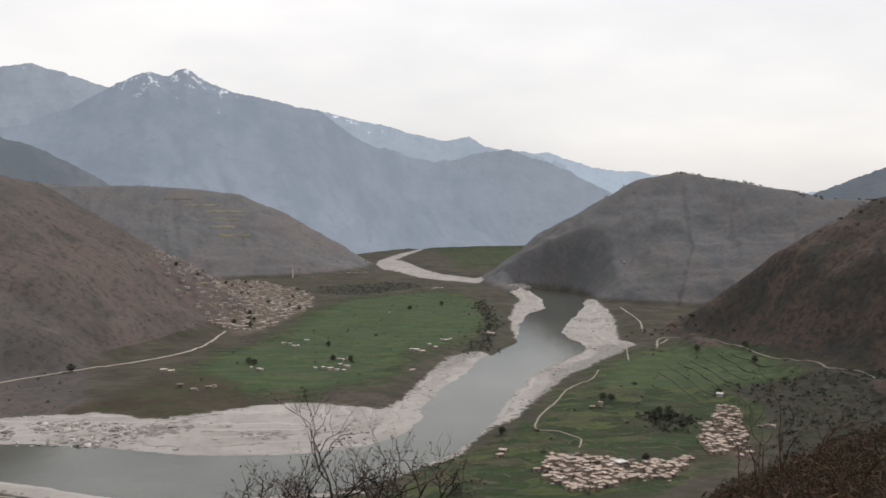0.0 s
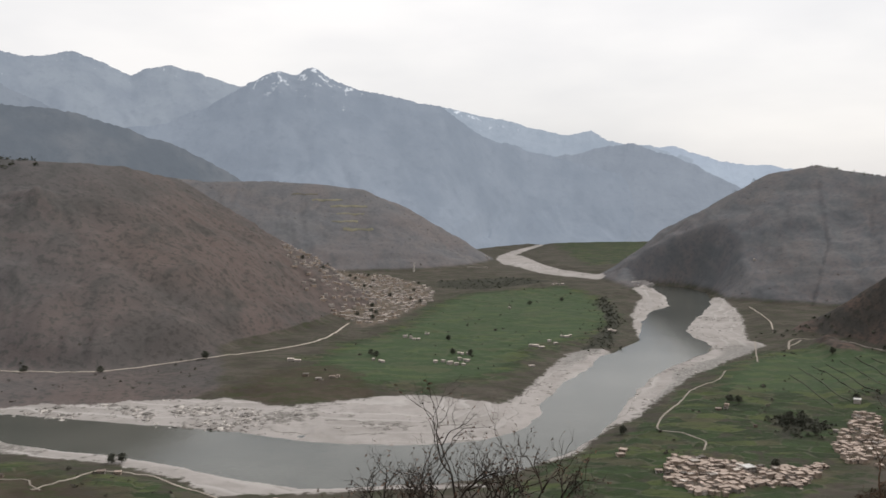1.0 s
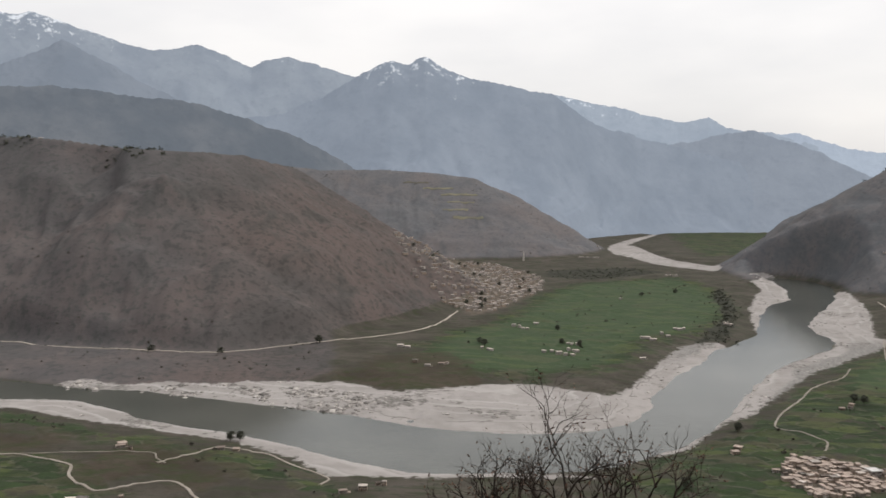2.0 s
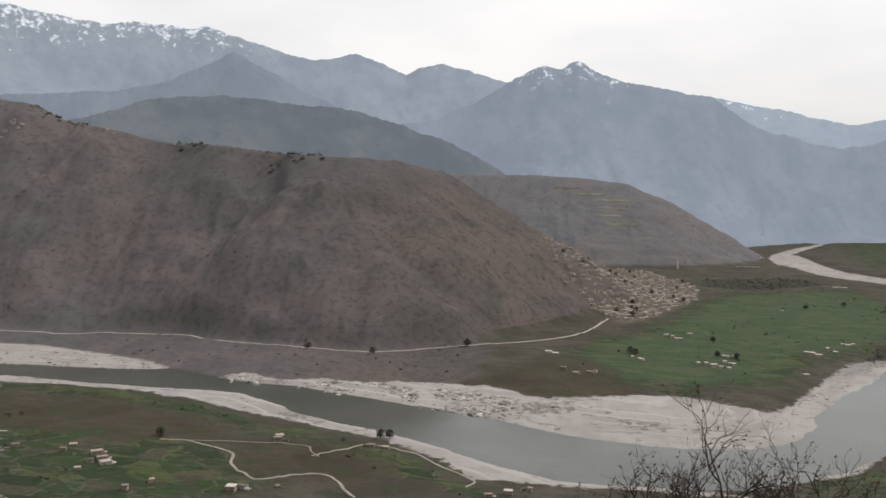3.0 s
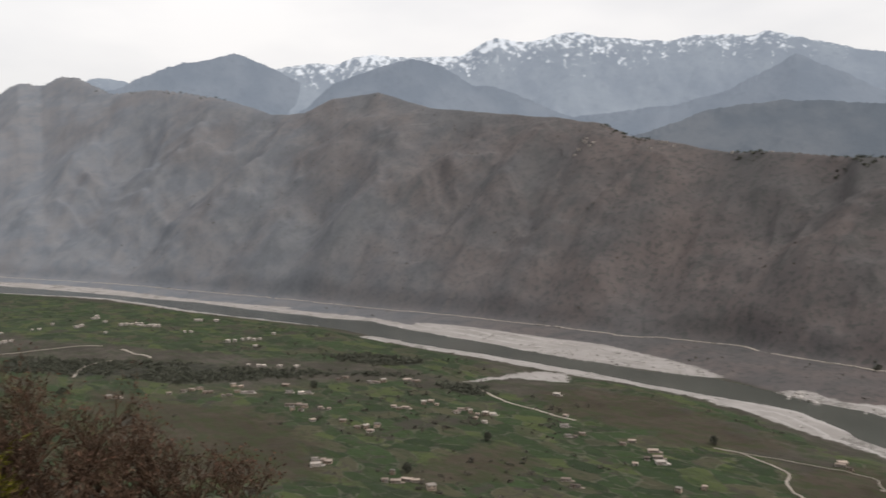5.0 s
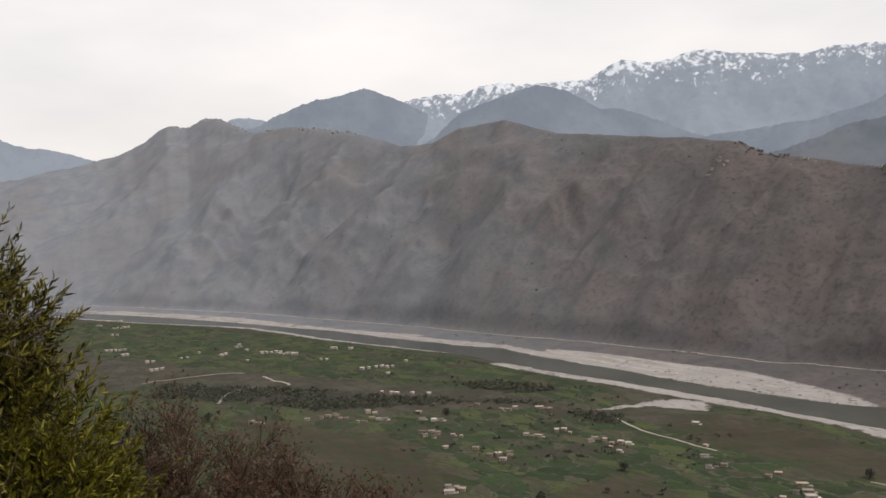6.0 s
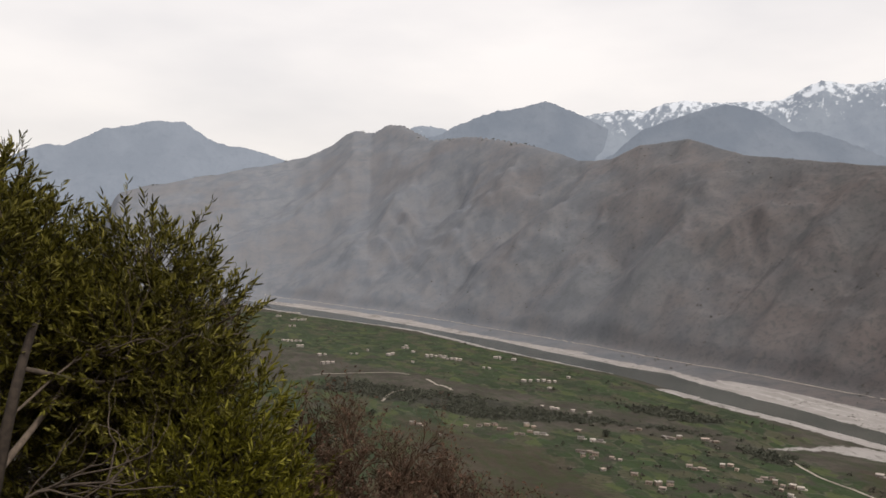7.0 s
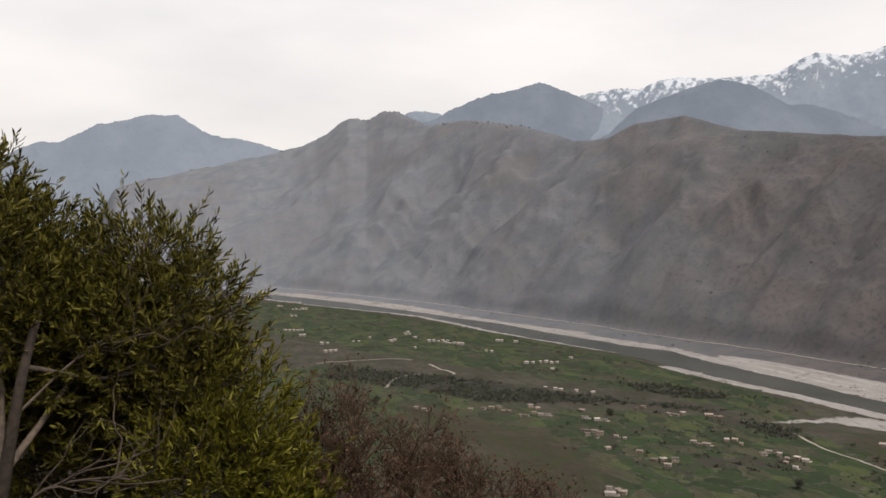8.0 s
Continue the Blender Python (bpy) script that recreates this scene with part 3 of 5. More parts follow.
    for az0, r0, az1, r1, tall, wide in RIBS:
        near = line_distance(x + 0.6 * bend_x, y + 0.6 * bend_y, (polar(az0, r0), polar(az1, r1)))
        relief = relief + tall * np.clip(1 - np.sqrt(near * near + 64) / wide, 0, 1)
    slope_z[face] += relief * free[face] + 6 * (fbm(x / 40, y / 40, 4, 331) - 0.5) * step(up[face], 0, 0.1)
    hills[0] = hills[0] - 900 * step(AZ, 27, 36)
    hills.insert(1, slope_z - 900 * step(AZ, 20, 16) - 900 * step(AZ, 93, 97))
    hill = np.maximum.reduce(hills)
    wooded = hills[5] >= hill - 1
    k = 10.0
    mixh = np.clip(0.5 + 0.5 * (hill - z) / k, 0, 1)
    lifted = z + (hill - z) * mixh + k * mixh * (1 - mixh)
    z = np.where((wet > 0), z + (lifted - z) * step(wet, 0, 85), z)
    bench = np.minimum(line_distance(X, Y, ROAD_HILL), line_distance(X, Y, ROAD_SLOPE))
    z = flat + (z - flat) * (0.04 + 0.96 * step(bench, 3, 36 + 70 * step(AZ, 20, 12)))
    scrub = np.maximum(step(z - flat, 2, 14), step(behind, -260, -190) * step(AZ, 12, 17))
    # the hillside below the camera
    g = np.interp(AZ, [a for a, _ in HILLSIDE], [s for _, s in HILLSIDE])
    near = EYE_Z - 1.7 - g * np.minimum(R, 140) - np.where(g > 0, 0.62, -0.45) * np.clip(R - 140, 0, 700)
    near = near + (fbm(X / 16, Y / 16, 4, 77) - 0.5) * np.minimum(R * 0.02, 5) + (fbm(X / 70, Y / 70, 3, 78) - 0.5) * np.minimum(R * 0.03, 12)
    foot = step(near - z, -3, 12)
    z = np.maximum(z, near)
    # the field boost fills the central field with green and sets its painted haze
    cover = np.stack([np.clip(0.5 - sand / 60, 0, 1) * step(-(z - flat), -14, -4) * (1 - foot), np.clip(0.5 - field / 160, 0, 0.60) + 0.3 * step(X, -260, -120) * step(Y, 950, 1050) * step(Y, 2600, 2300) * step(-field, 0, 60),
                      np.clip(0.5 - woods / 60, 0, 1), np.clip(wet / 120, 0, 1)], -1)
    # how much painted haze each hill takes; it grows along the slopes westward
    haze_share = 0.42 * np.where(wooded, 1.0, 0.0) * step(AZ, 6, -6) + 0.12 * step(AZ, 16, 30) + 0.86 * step(AZ, 36, 88) + 0.35 * (hills[4] >= hill - 1)
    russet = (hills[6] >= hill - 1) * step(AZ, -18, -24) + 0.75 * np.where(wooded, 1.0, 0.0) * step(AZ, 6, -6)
    slopes = np.stack([scrub, scrub * np.clip(haze_share, 0, 1), foot * step(R, 420, 260), russet * 1.0], -1)
    bare, brown = np.full(X.shape, 1e9), np.full(X.shape, 1e9)
    for s in (TOWN, VILLAGE_LOW, VILLAGE_STEP):
        bare = np.minimum(bare, inside(X, Y, s))
    for s in BROWNS:
        brown = np.minimum(brown, inside(X, Y, s))
    earth = np.stack([np.clip(0.5 - bare / 80, 0, 1), np.clip(0.5 - brown / 120, 0, 1), np.clip(0.5 - inside(X, Y, ROCKS) / 70, 0, 1), np.ones_like(z)], -1)
    return z, cover, slopes, wet, earth


GRID = {}


def heights(xs, ys):
    """Heights of the built ground, between its grid points."""
    xs, ys = np.asarray(xs, float), np.asarray(ys, float)
    r, az = np.hypot(xs, ys), np.degrees(np.arctan2(-xs, ys))
    az = np.where(az < -42, az + 360, az)
    i = np.clip(np.searchsorted(GRID["r"], r) - 1, 0, len(GRID["r"]) - 2)
    j = np.clip(np.searchsorted(GRID["az"], az) - 1, 0, len(GRID["az"]) - 2)
    u = (r - GRID["r"][i]) / (GRID["r"][i + 1] - GRID["r"][i])
    v = (az - GRID["az"][j]) / (GRID["az"][j + 1] - GRID["az"][j])
    Z = GRID["z"]
    return (Z[i, j] * (1 - u) + Z[i + 1, j] * u) * (1 - v) + (Z[i, j + 1] * (1 - u) + Z[i + 1, j + 1] * u) * v


def build_ground():
    az = np.concatenate([np.arange(-42, 106, 0.12), np.arange(106, 318, 3.0)])
    r = np.concatenate([[0.05, 0.6, 1.2], np.geomspace(1.8, 300, 90), np.geomspace(300, 1150, 200)[1:], np.linspace(1150, 2900, 290)[1:], np.geomspace(2900, 4950, 60)[1:]])
    RR, AA = np.meshgrid(r, np.radians(az), indexing="ij")
    X, Y = -RR * np.sin(AA), RR * np.cos(AA)
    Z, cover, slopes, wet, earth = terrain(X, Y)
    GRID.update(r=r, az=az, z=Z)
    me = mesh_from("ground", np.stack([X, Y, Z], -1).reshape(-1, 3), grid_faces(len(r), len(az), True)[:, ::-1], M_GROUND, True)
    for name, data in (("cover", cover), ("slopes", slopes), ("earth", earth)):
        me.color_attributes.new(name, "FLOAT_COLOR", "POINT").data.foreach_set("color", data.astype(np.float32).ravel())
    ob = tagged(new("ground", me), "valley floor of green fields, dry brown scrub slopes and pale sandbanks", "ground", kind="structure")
    # the river lies in its bed
    step_r, step_a = np.geomspace(560, 4950, 220), np.radians(np.arange(-42, 106, 0.6))
    RR, AA = np.meshgrid(step_r, step_a, indexing="ij")
    X, Y = -RR * np.sin(AA), RR * np.cos(AA)
    wet = inside(X, Y, RIVER)
    faces = grid_faces(len(step_r), len(step_a))[:, ::-1]
    faces = faces[(wet.ravel()[faces] < 22).any(1)]
    used, index = np.unique(faces, return_inverse=True)
    verts = np.stack([X, Y, river_level(RR) + 0.25], -1).reshape(-1, 3)[used]
    water = mesh_from("river", verts, index.reshape(-1, 4), M_WATER, True)
    tagged(new("river", water), "grey-green river water winding between pale sandbanks", "river", kind="structure")
    return ob


build_ground()


def mountain(name, label, rows, material, slope=0.55, gully=70.0, seed=0, width=260.0, foot=20.0, tooth=6.0):
    """A range in the distance: a crest line with long ribbed slopes in front and a short one behind."""
    P = crest_points(rows)
    seg = np.concatenate([[0], np.cumsum(np.hypot(*np.diff(P[:, :2], axis=0).T))])
    u = np.linspace(0, seg[-1], int(max(120, seg[-1] / 7)))
    C = np.stack([np.interp(u, seg, P[:, k]) for k in range(3)], -1)
    teeth = 26 * (fbm(u / 110, u * 0 + seed, 3, seed) - 0.5) + tooth * (vnoise(u / 9, u * 0 + seed, seed + 5) - 0.5)
    v = np.concatenate([[-0.25, -0.1], np.linspace(0, 1, 90) ** 1.25])
    U, V = np.meshgrid(u, v, indexing="xy")
    out = -C[:, :2] / np.hypot(C[:, 0], C[:, 1])[:, None]
    fall = C[:, 2] - foot
    reach = fall / slope
    D = np.abs(V) * reach
    warp = 420 * (fbm(U / 600, D / 600, 3, seed + 7) - 0.5)
    cut = 1.15 - 0.6 * ridged((U + warp + 0.6 * D) / width, D / (width * 2.0), 4, seed + 11) - 0.6 * ridged((U + warp - 0.7 * D) / width, D / (width * 2.0), 3, seed + 15)
    gap = u[1] - u[0]
    reach_n = int(420 / gap)
    bell = np.exp(-np.linspace(-2.2, 2.2, 2 * reach_n + 1) ** 2)
    calm = np.convolve(np.pad(C[:, 2], reach_n, mode="edge"), bell / bell.sum(), "valid")
    top = C[:, 2] + (np.minimum(calm, C[:, 2] + 60) - C[:, 2]) * step(D, 0, 260)
    z = top - (top - foot) * np.abs(V) - gully * (cut - 0.25) * step(D, 0, 420) * step(1.15 - V, 0.1, 0.5)
    z = z + teeth * (1 - step(D, 0, 60))
    z = z + 12 * (fbm(U / 70, D / 70, 3, seed + 21) - 0.5) * step(D, 0, 120)
    X, Y = C[:, 0] + out[:, 0] * V * reach, C[:, 1] + out[:, 1] * V * reach
    me = mesh_from(name, np.stack([X, Y, z], -1).reshape(-1, 3), grid_faces(len(v), len(u))[:, ::-1], material, True)
    return tagged(new(name, me), label, "mountain", kind="structure")


# haze colour given off by the ranges; farther ones glow more, with paler bases
AIR_HAZE = (0.345, 0.395, 0.475)
M_NEAR_RANGE = range_material("wooded_range_near", (0.050, 0.058, 0.066), (0.085, 0.090, 0.095), AIR_HAZE, 0.24)
M_MID_RANGE = range_material("wooded_range_middle", (0.065, 0.078, 0.095), (0.095, 0.108, 0.125), AIR_HAZE, 0.40)
M_SNOW_RANGE = range_material("snowy_range", (0.085, 0.098, 0.115), (0.125, 0.14, 0.155), AIR_HAZE, 0.50, 1035.0, 120.0)
M_PEAK_RANGE = range_material("wooded_peak", (0.070, 0.084, 0.102), (0.10, 0.115, 0.135), AIR_HAZE, 0.50, 815.0)
M_PALE_RANGE = range_material("pale_range", (0.10, 0.12, 0.14), (0.14, 0.16, 0.18), AIR_HAZE, 0.68, 775.0)

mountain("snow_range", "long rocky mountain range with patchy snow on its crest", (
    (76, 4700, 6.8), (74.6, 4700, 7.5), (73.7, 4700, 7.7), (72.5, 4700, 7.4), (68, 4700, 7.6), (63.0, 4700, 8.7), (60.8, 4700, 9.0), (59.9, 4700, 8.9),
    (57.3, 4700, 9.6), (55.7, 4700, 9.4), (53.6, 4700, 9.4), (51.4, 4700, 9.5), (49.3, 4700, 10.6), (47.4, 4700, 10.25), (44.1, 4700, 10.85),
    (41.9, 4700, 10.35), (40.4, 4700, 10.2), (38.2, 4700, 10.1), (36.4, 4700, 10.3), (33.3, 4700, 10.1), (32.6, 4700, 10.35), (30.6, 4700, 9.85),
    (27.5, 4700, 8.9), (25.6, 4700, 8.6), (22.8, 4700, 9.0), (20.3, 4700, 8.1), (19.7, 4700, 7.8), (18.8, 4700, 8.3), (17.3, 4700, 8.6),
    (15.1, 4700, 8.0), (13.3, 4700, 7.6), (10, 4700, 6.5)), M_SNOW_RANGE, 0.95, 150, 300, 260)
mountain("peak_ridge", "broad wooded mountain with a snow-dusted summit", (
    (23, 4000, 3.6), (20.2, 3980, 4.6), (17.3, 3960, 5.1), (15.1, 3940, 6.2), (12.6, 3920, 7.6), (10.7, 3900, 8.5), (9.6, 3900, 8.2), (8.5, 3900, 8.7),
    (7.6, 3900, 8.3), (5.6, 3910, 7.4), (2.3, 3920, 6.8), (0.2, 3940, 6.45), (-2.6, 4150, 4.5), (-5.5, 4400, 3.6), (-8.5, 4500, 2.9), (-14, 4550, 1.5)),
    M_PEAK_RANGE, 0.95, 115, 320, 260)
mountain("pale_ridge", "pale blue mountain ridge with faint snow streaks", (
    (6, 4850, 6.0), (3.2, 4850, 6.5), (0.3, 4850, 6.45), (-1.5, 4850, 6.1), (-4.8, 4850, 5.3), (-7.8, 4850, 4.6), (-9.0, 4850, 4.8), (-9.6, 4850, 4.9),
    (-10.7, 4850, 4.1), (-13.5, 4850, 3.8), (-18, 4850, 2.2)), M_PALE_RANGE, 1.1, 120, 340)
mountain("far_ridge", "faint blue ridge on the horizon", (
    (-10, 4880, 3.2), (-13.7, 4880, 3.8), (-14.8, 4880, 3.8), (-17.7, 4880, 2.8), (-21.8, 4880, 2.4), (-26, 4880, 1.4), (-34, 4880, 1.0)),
    range_material("far_blue_range", (0.12, 0.14, 0.17), (0.15, 0.175, 0.20), AIR_HAZE, 0.80), 1.1, 40, 360)
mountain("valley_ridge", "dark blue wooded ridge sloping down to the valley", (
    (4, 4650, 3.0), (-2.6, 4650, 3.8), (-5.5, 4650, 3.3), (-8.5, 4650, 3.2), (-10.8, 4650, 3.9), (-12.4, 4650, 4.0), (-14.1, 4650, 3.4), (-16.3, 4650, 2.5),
    (-19.0, 4650, 1.1), (-23, 4650, -0.5)), range_material("valley_range", (0.085, 0.096, 0.112), (0.115, 0.128, 0.145), AIR_HAZE, 0.50), 1.1, 60, 380, 220, foot=10)
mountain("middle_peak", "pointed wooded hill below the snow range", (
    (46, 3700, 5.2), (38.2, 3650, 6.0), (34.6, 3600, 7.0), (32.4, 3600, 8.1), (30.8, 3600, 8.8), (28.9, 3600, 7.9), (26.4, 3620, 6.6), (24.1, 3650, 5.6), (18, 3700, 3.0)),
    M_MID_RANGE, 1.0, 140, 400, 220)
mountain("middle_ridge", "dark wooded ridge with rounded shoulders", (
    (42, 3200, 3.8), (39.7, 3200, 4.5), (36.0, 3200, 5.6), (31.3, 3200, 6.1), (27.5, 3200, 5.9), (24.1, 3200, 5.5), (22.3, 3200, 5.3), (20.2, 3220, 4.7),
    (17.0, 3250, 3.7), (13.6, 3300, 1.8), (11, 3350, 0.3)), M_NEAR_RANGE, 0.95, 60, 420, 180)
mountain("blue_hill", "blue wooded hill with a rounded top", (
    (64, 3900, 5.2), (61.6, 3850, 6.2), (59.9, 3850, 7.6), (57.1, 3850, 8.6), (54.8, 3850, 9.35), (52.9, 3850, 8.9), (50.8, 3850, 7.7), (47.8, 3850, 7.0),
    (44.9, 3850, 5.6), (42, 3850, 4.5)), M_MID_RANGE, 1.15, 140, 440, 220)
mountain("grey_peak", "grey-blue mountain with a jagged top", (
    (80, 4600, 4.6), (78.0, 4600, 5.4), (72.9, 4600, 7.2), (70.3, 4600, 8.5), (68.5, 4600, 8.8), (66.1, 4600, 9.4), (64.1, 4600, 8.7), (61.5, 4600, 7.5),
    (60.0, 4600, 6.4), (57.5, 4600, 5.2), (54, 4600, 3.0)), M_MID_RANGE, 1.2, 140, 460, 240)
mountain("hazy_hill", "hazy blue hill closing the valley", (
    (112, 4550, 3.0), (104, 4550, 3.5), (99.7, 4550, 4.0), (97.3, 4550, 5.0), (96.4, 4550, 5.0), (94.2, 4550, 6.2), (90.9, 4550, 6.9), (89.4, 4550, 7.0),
    (87.4, 4550, 5.8), (85.7, 4550, 5.6), (83.2, 4550, 5.0), (80, 4550, 4.7), (75, 4550, 4.0)), range_material("hazy_range", (0.075, 0.086, 0.100), (0.10, 0.112, 0.128), AIR_HAZE, 0.52), 1.4, 60, 480, 240)
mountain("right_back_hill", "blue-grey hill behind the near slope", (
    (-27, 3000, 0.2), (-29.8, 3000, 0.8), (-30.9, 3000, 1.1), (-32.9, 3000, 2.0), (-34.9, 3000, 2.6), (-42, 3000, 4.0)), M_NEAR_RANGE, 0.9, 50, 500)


# ------------------------------------------------------------------ materials of the things
def plain_material(name, a, b, scale=2.0, rough=0.9, spread=0.25, by="random", bump=0.0):
    """Two tones in patches, with each thing or piece a little lighter or darker."""
    m = Nodes(name, rough, 0.25)
    p = m.local()
    tone = m.mix(m.fit(m.noise(p, scale, 5, 0.6), 0.35, 0.65), a, b)
    own = m.random() if by == "random" else m.island()
    light = m.fit(own, 0, 1, 1 - spread, 1 + spread, False)
    grey = m.tree.nodes.new("ShaderNodeCombineColor")
    for k in range(3):
        m.put(grey.inputs[k], light)
    if bump:
        m.bump(m.noise(p, scale * 6, 4), 0.5, bump)
    return m.base(m.mix(1.0, tone, grey.outputs[0], "MULTIPLY"))


M_MUD = plain_material("mud_plaster", (0.33, 0.265, 0.215), (0.24, 0.195, 0.158), 0.8, spread=0.4)
M_WHITE = plain_material("whitewash", (0.44, 0.405, 0.375), (0.33, 0.30, 0.275), 0.8)
M_STONE = plain_material("stone_wall", (0.30, 0.27, 0.24), (0.20, 0.18, 0.16), 1.5)
M_ROOF_MUD = plain_material("earth_roof", (0.33, 0.27, 0.23), (0.21, 0.17, 0.145), 0.5, spread=0.65)
M_ROOF_GREY = plain_material("concrete_roof", (0.42, 0.375, 0.34), (0.28, 0.25, 0.225), 0.5, spread=0.65)
M_ROOF_PALE = plain_material("pale_roof", (0.50, 0.445, 0.40), (0.34, 0.29, 0.255), 0.5, spread=0.3)
M_ROOF_TIN = plain_material("sheet_roof", (0.52, 0.51, 0.50), (0.42, 0.41, 0.40), 0.5, 0.5)
M_DARK = plain_material("dark_opening", (0.035, 0.03, 0.028), (0.05, 0.042, 0.035))
M_DOOR = plain_material("door_wood", (0.12, 0.08, 0.05), (0.08, 0.055, 0.035))
M_TRACK = plain_material("pale_track", (0.33, 0.295, 0.255), (0.25, 0.22, 0.185), 0.06)
M_BARK = plain_material("dark_bark", (0.055, 0.042, 0.032), (0.032, 0.025, 0.020), 30, bump=0.004)
M_BARK_GREY = plain_material("grey_bark", (0.150, 0.118, 0.090), (0.085, 0.066, 0.052), 25, bump=0.006)
M_TWIG = plain_material("brown_twig", (0.098, 0.060, 0.038), (0.058, 0.038, 0.025), 20)
M_DRY_LEAF = plain_material("dry_leaf", (0.110, 0.060, 0.040), (0.065, 0.040, 0.028), 40, by="island", spread=0.4)
M_CROWN = plain_material("far_foliage", (0.054, 0.060, 0.044), (0.078, 0.079, 0.060), 0.3, by="island", spread=0.45)
M_SCRUB = plain_material("scrub_foliage", (0.062, 0.060, 0.048), (0.085, 0.076, 0.062), 0.2, by="island", spread=0.5)
M_BROWN_SCRUB = plain_material("brown_scrub", (0.062, 0.036, 0.022), (0.036, 0.029, 0.016), 0.4, by="island", spread=0.5)
M_ROCK = plain_material("river_boulder", (0.36, 0.335, 0.315), (0.20, 0.187, 0.172), 0.4, by="island", spread=0.5)


def olive_material(name, dark, middle, light):
    m = Nodes(name, 0.6, 0.18)
    own = m.island()
    tone = m.mix(m.fit(own, 0.0, 0.75, smooth=False), dark, middle)
    tone = m.mix(m.fit(own, 0.68, 0.95), tone, light)
    m.bsdf.inputs["Transmission Weight"].default_value = 0.0
    return m.base(tone)


M_OLIVE = olive_material("olive_leaf", (0.030, 0.028, 0.003), (0.092, 0.083, 0.008), (0.190, 0.170, 0.036))
M_OLIVE_YOUNG = olive_material("young_olive_leaf", (0.044, 0.042, 0.003), (0.118, 0.110, 0.008), (0.200, 0.186, 0.026))


# ------------------------------------------------------------------ small builders
def box(bm, w, d, h, x=0, y=0, z=0, taper=1.0):
    """A box standing on z, its top drawn in by taper."""
    v = [bm.verts.new((x + sx * w / 2 * k, y + sy * d / 2 * k, z + zz))
         for zz, k in ((0, 1.0), (h, taper)) for sx, sy in ((-1, -1), (1, -1), (1, 1), (-1, 1))]
    for f in ((3, 2, 1, 0), (4, 5, 6, 7), (0, 1, 5, 4), (1, 2, 6, 5), (2, 3, 7, 6), (3, 0, 4, 7)):
        bm.faces.new([v[i] for i in f])
    return bm


class Soup:
    """Gathers many small pieces into one mesh."""

    def __init__(self):
        self.v, self.f, self.n = [], [], 0

    def add(self, verts, faces):
        self.v.append(np.asarray(verts, np.float32))
        self.f.append(np.asarray(faces, np.int32) + self.n)
        self.n += len(verts)

    def mesh(self, name, material, smooth=False):
        return mesh_from(name, np.concatenate(self.v), np.concatenate(self.f), material, smooth)


ICO_V = np.array([(0, 0, 1), (0.894, 0, 0.447), (0.276, 0.851, 0.447), (-0.724, 0.526, 0.447), (-0.724, -0.526, 0.447), (0.276, -0.851, 0.447),
                  (0.724, 0.526, -0.447), (-0.276, 0.851, -0.447), (-0.894, 0, -0.447), (-0.276, -0.851, -0.447), (0.724, -0.526, -0.447), (0, 0, -1)])
ICO_F = np.array([(0, 1, 2), (0, 2, 3), (0, 3, 4), (0, 4, 5), (0, 5, 1), (1, 6, 2), (2, 7, 3), (3, 8, 4), (4, 9, 5), (5, 10, 1),
                  (6, 7, 2), (7, 8, 3), (8, 9, 4), (9, 10, 5), (10, 6, 1), (11, 7, 6), (11, 8, 7), (11, 9, 8), (11, 10, 9), (11, 6, 10)])


def clump(soup, rng, x, y, z, r, squash=0.8, rough=0.45):
    v = ICO_V * (1 + rough * (rng.random((12, 1)) * 2 - 1)) * (r, r, r * squash)
    soup.add(v + (x, y, z), ICO_F)


def tuft(soup, rng, x, y, z, r, squash=0.9, n=18):
    c = rng.normal(size=(n, 1, 3)) * (0.42, 0.42, 0.42 * squash) * r
    v = c + rng.normal(size=(n, 3, 3)) * 0.30 * r
    soup.add(v.reshape(-1, 3) + (x, y, z), np.arange(3 * n).reshape(-1, 3))


def tube(soup, pts, radii, sides=5):
    pts, radii = np.asarray(pts, float), np.asarray(radii, float)
    t = np.gradient(pts, axis=0)
    t /= np.linalg.norm(t, axis=1)[:, None] + 1e-9
    ref = np.where(np.abs(t[:, 2:3]) > 0.9, (1.0, 0, 0), (0, 0, 1.0))
    a = np.cross(t, ref)
    a /= np.linalg.norm(a, axis=1)[:, None] + 1e-9
    b = np.cross(t, a)
    ang = np.arange(sides) * 2 * math.pi / sides
    ring = pts[:, None] + radii[:, None, None] * (a[:, None] * np.cos(ang)[None, :, None] + b[:, None] * np.sin(ang)[None, :, None])
    q = grid_faces(len(pts), sides, True)
    soup.add(ring.reshape(-1, 3), np.concatenate([q[:, [0, 1, 2]], q[:, [0, 2, 3]]]))


def scatter(rng, outline, n, gap, grow=None):
    """Up to n places inside an outline, at least gap apart."""
    P = np.asarray(outline, float)
    lo, hi = P.min(0), P.max(0)
    cand = lo + (hi - lo) * rng.random((n * 60, 2))
    cand = cand[inside(cand[:, 0], cand[:, 1], P) < 0]
    if grow is not None:
        cand = cand[rng.random(len(cand)) < grow(cand)]
    kept = np.zeros((0, 2))
    for c in cand:
        if len(kept) >= n:
            break
        if not len(kept) or ((kept - c) ** 2).sum(1).min() > gap * gap:
            kept = np.vstack([kept, c])
    return kept


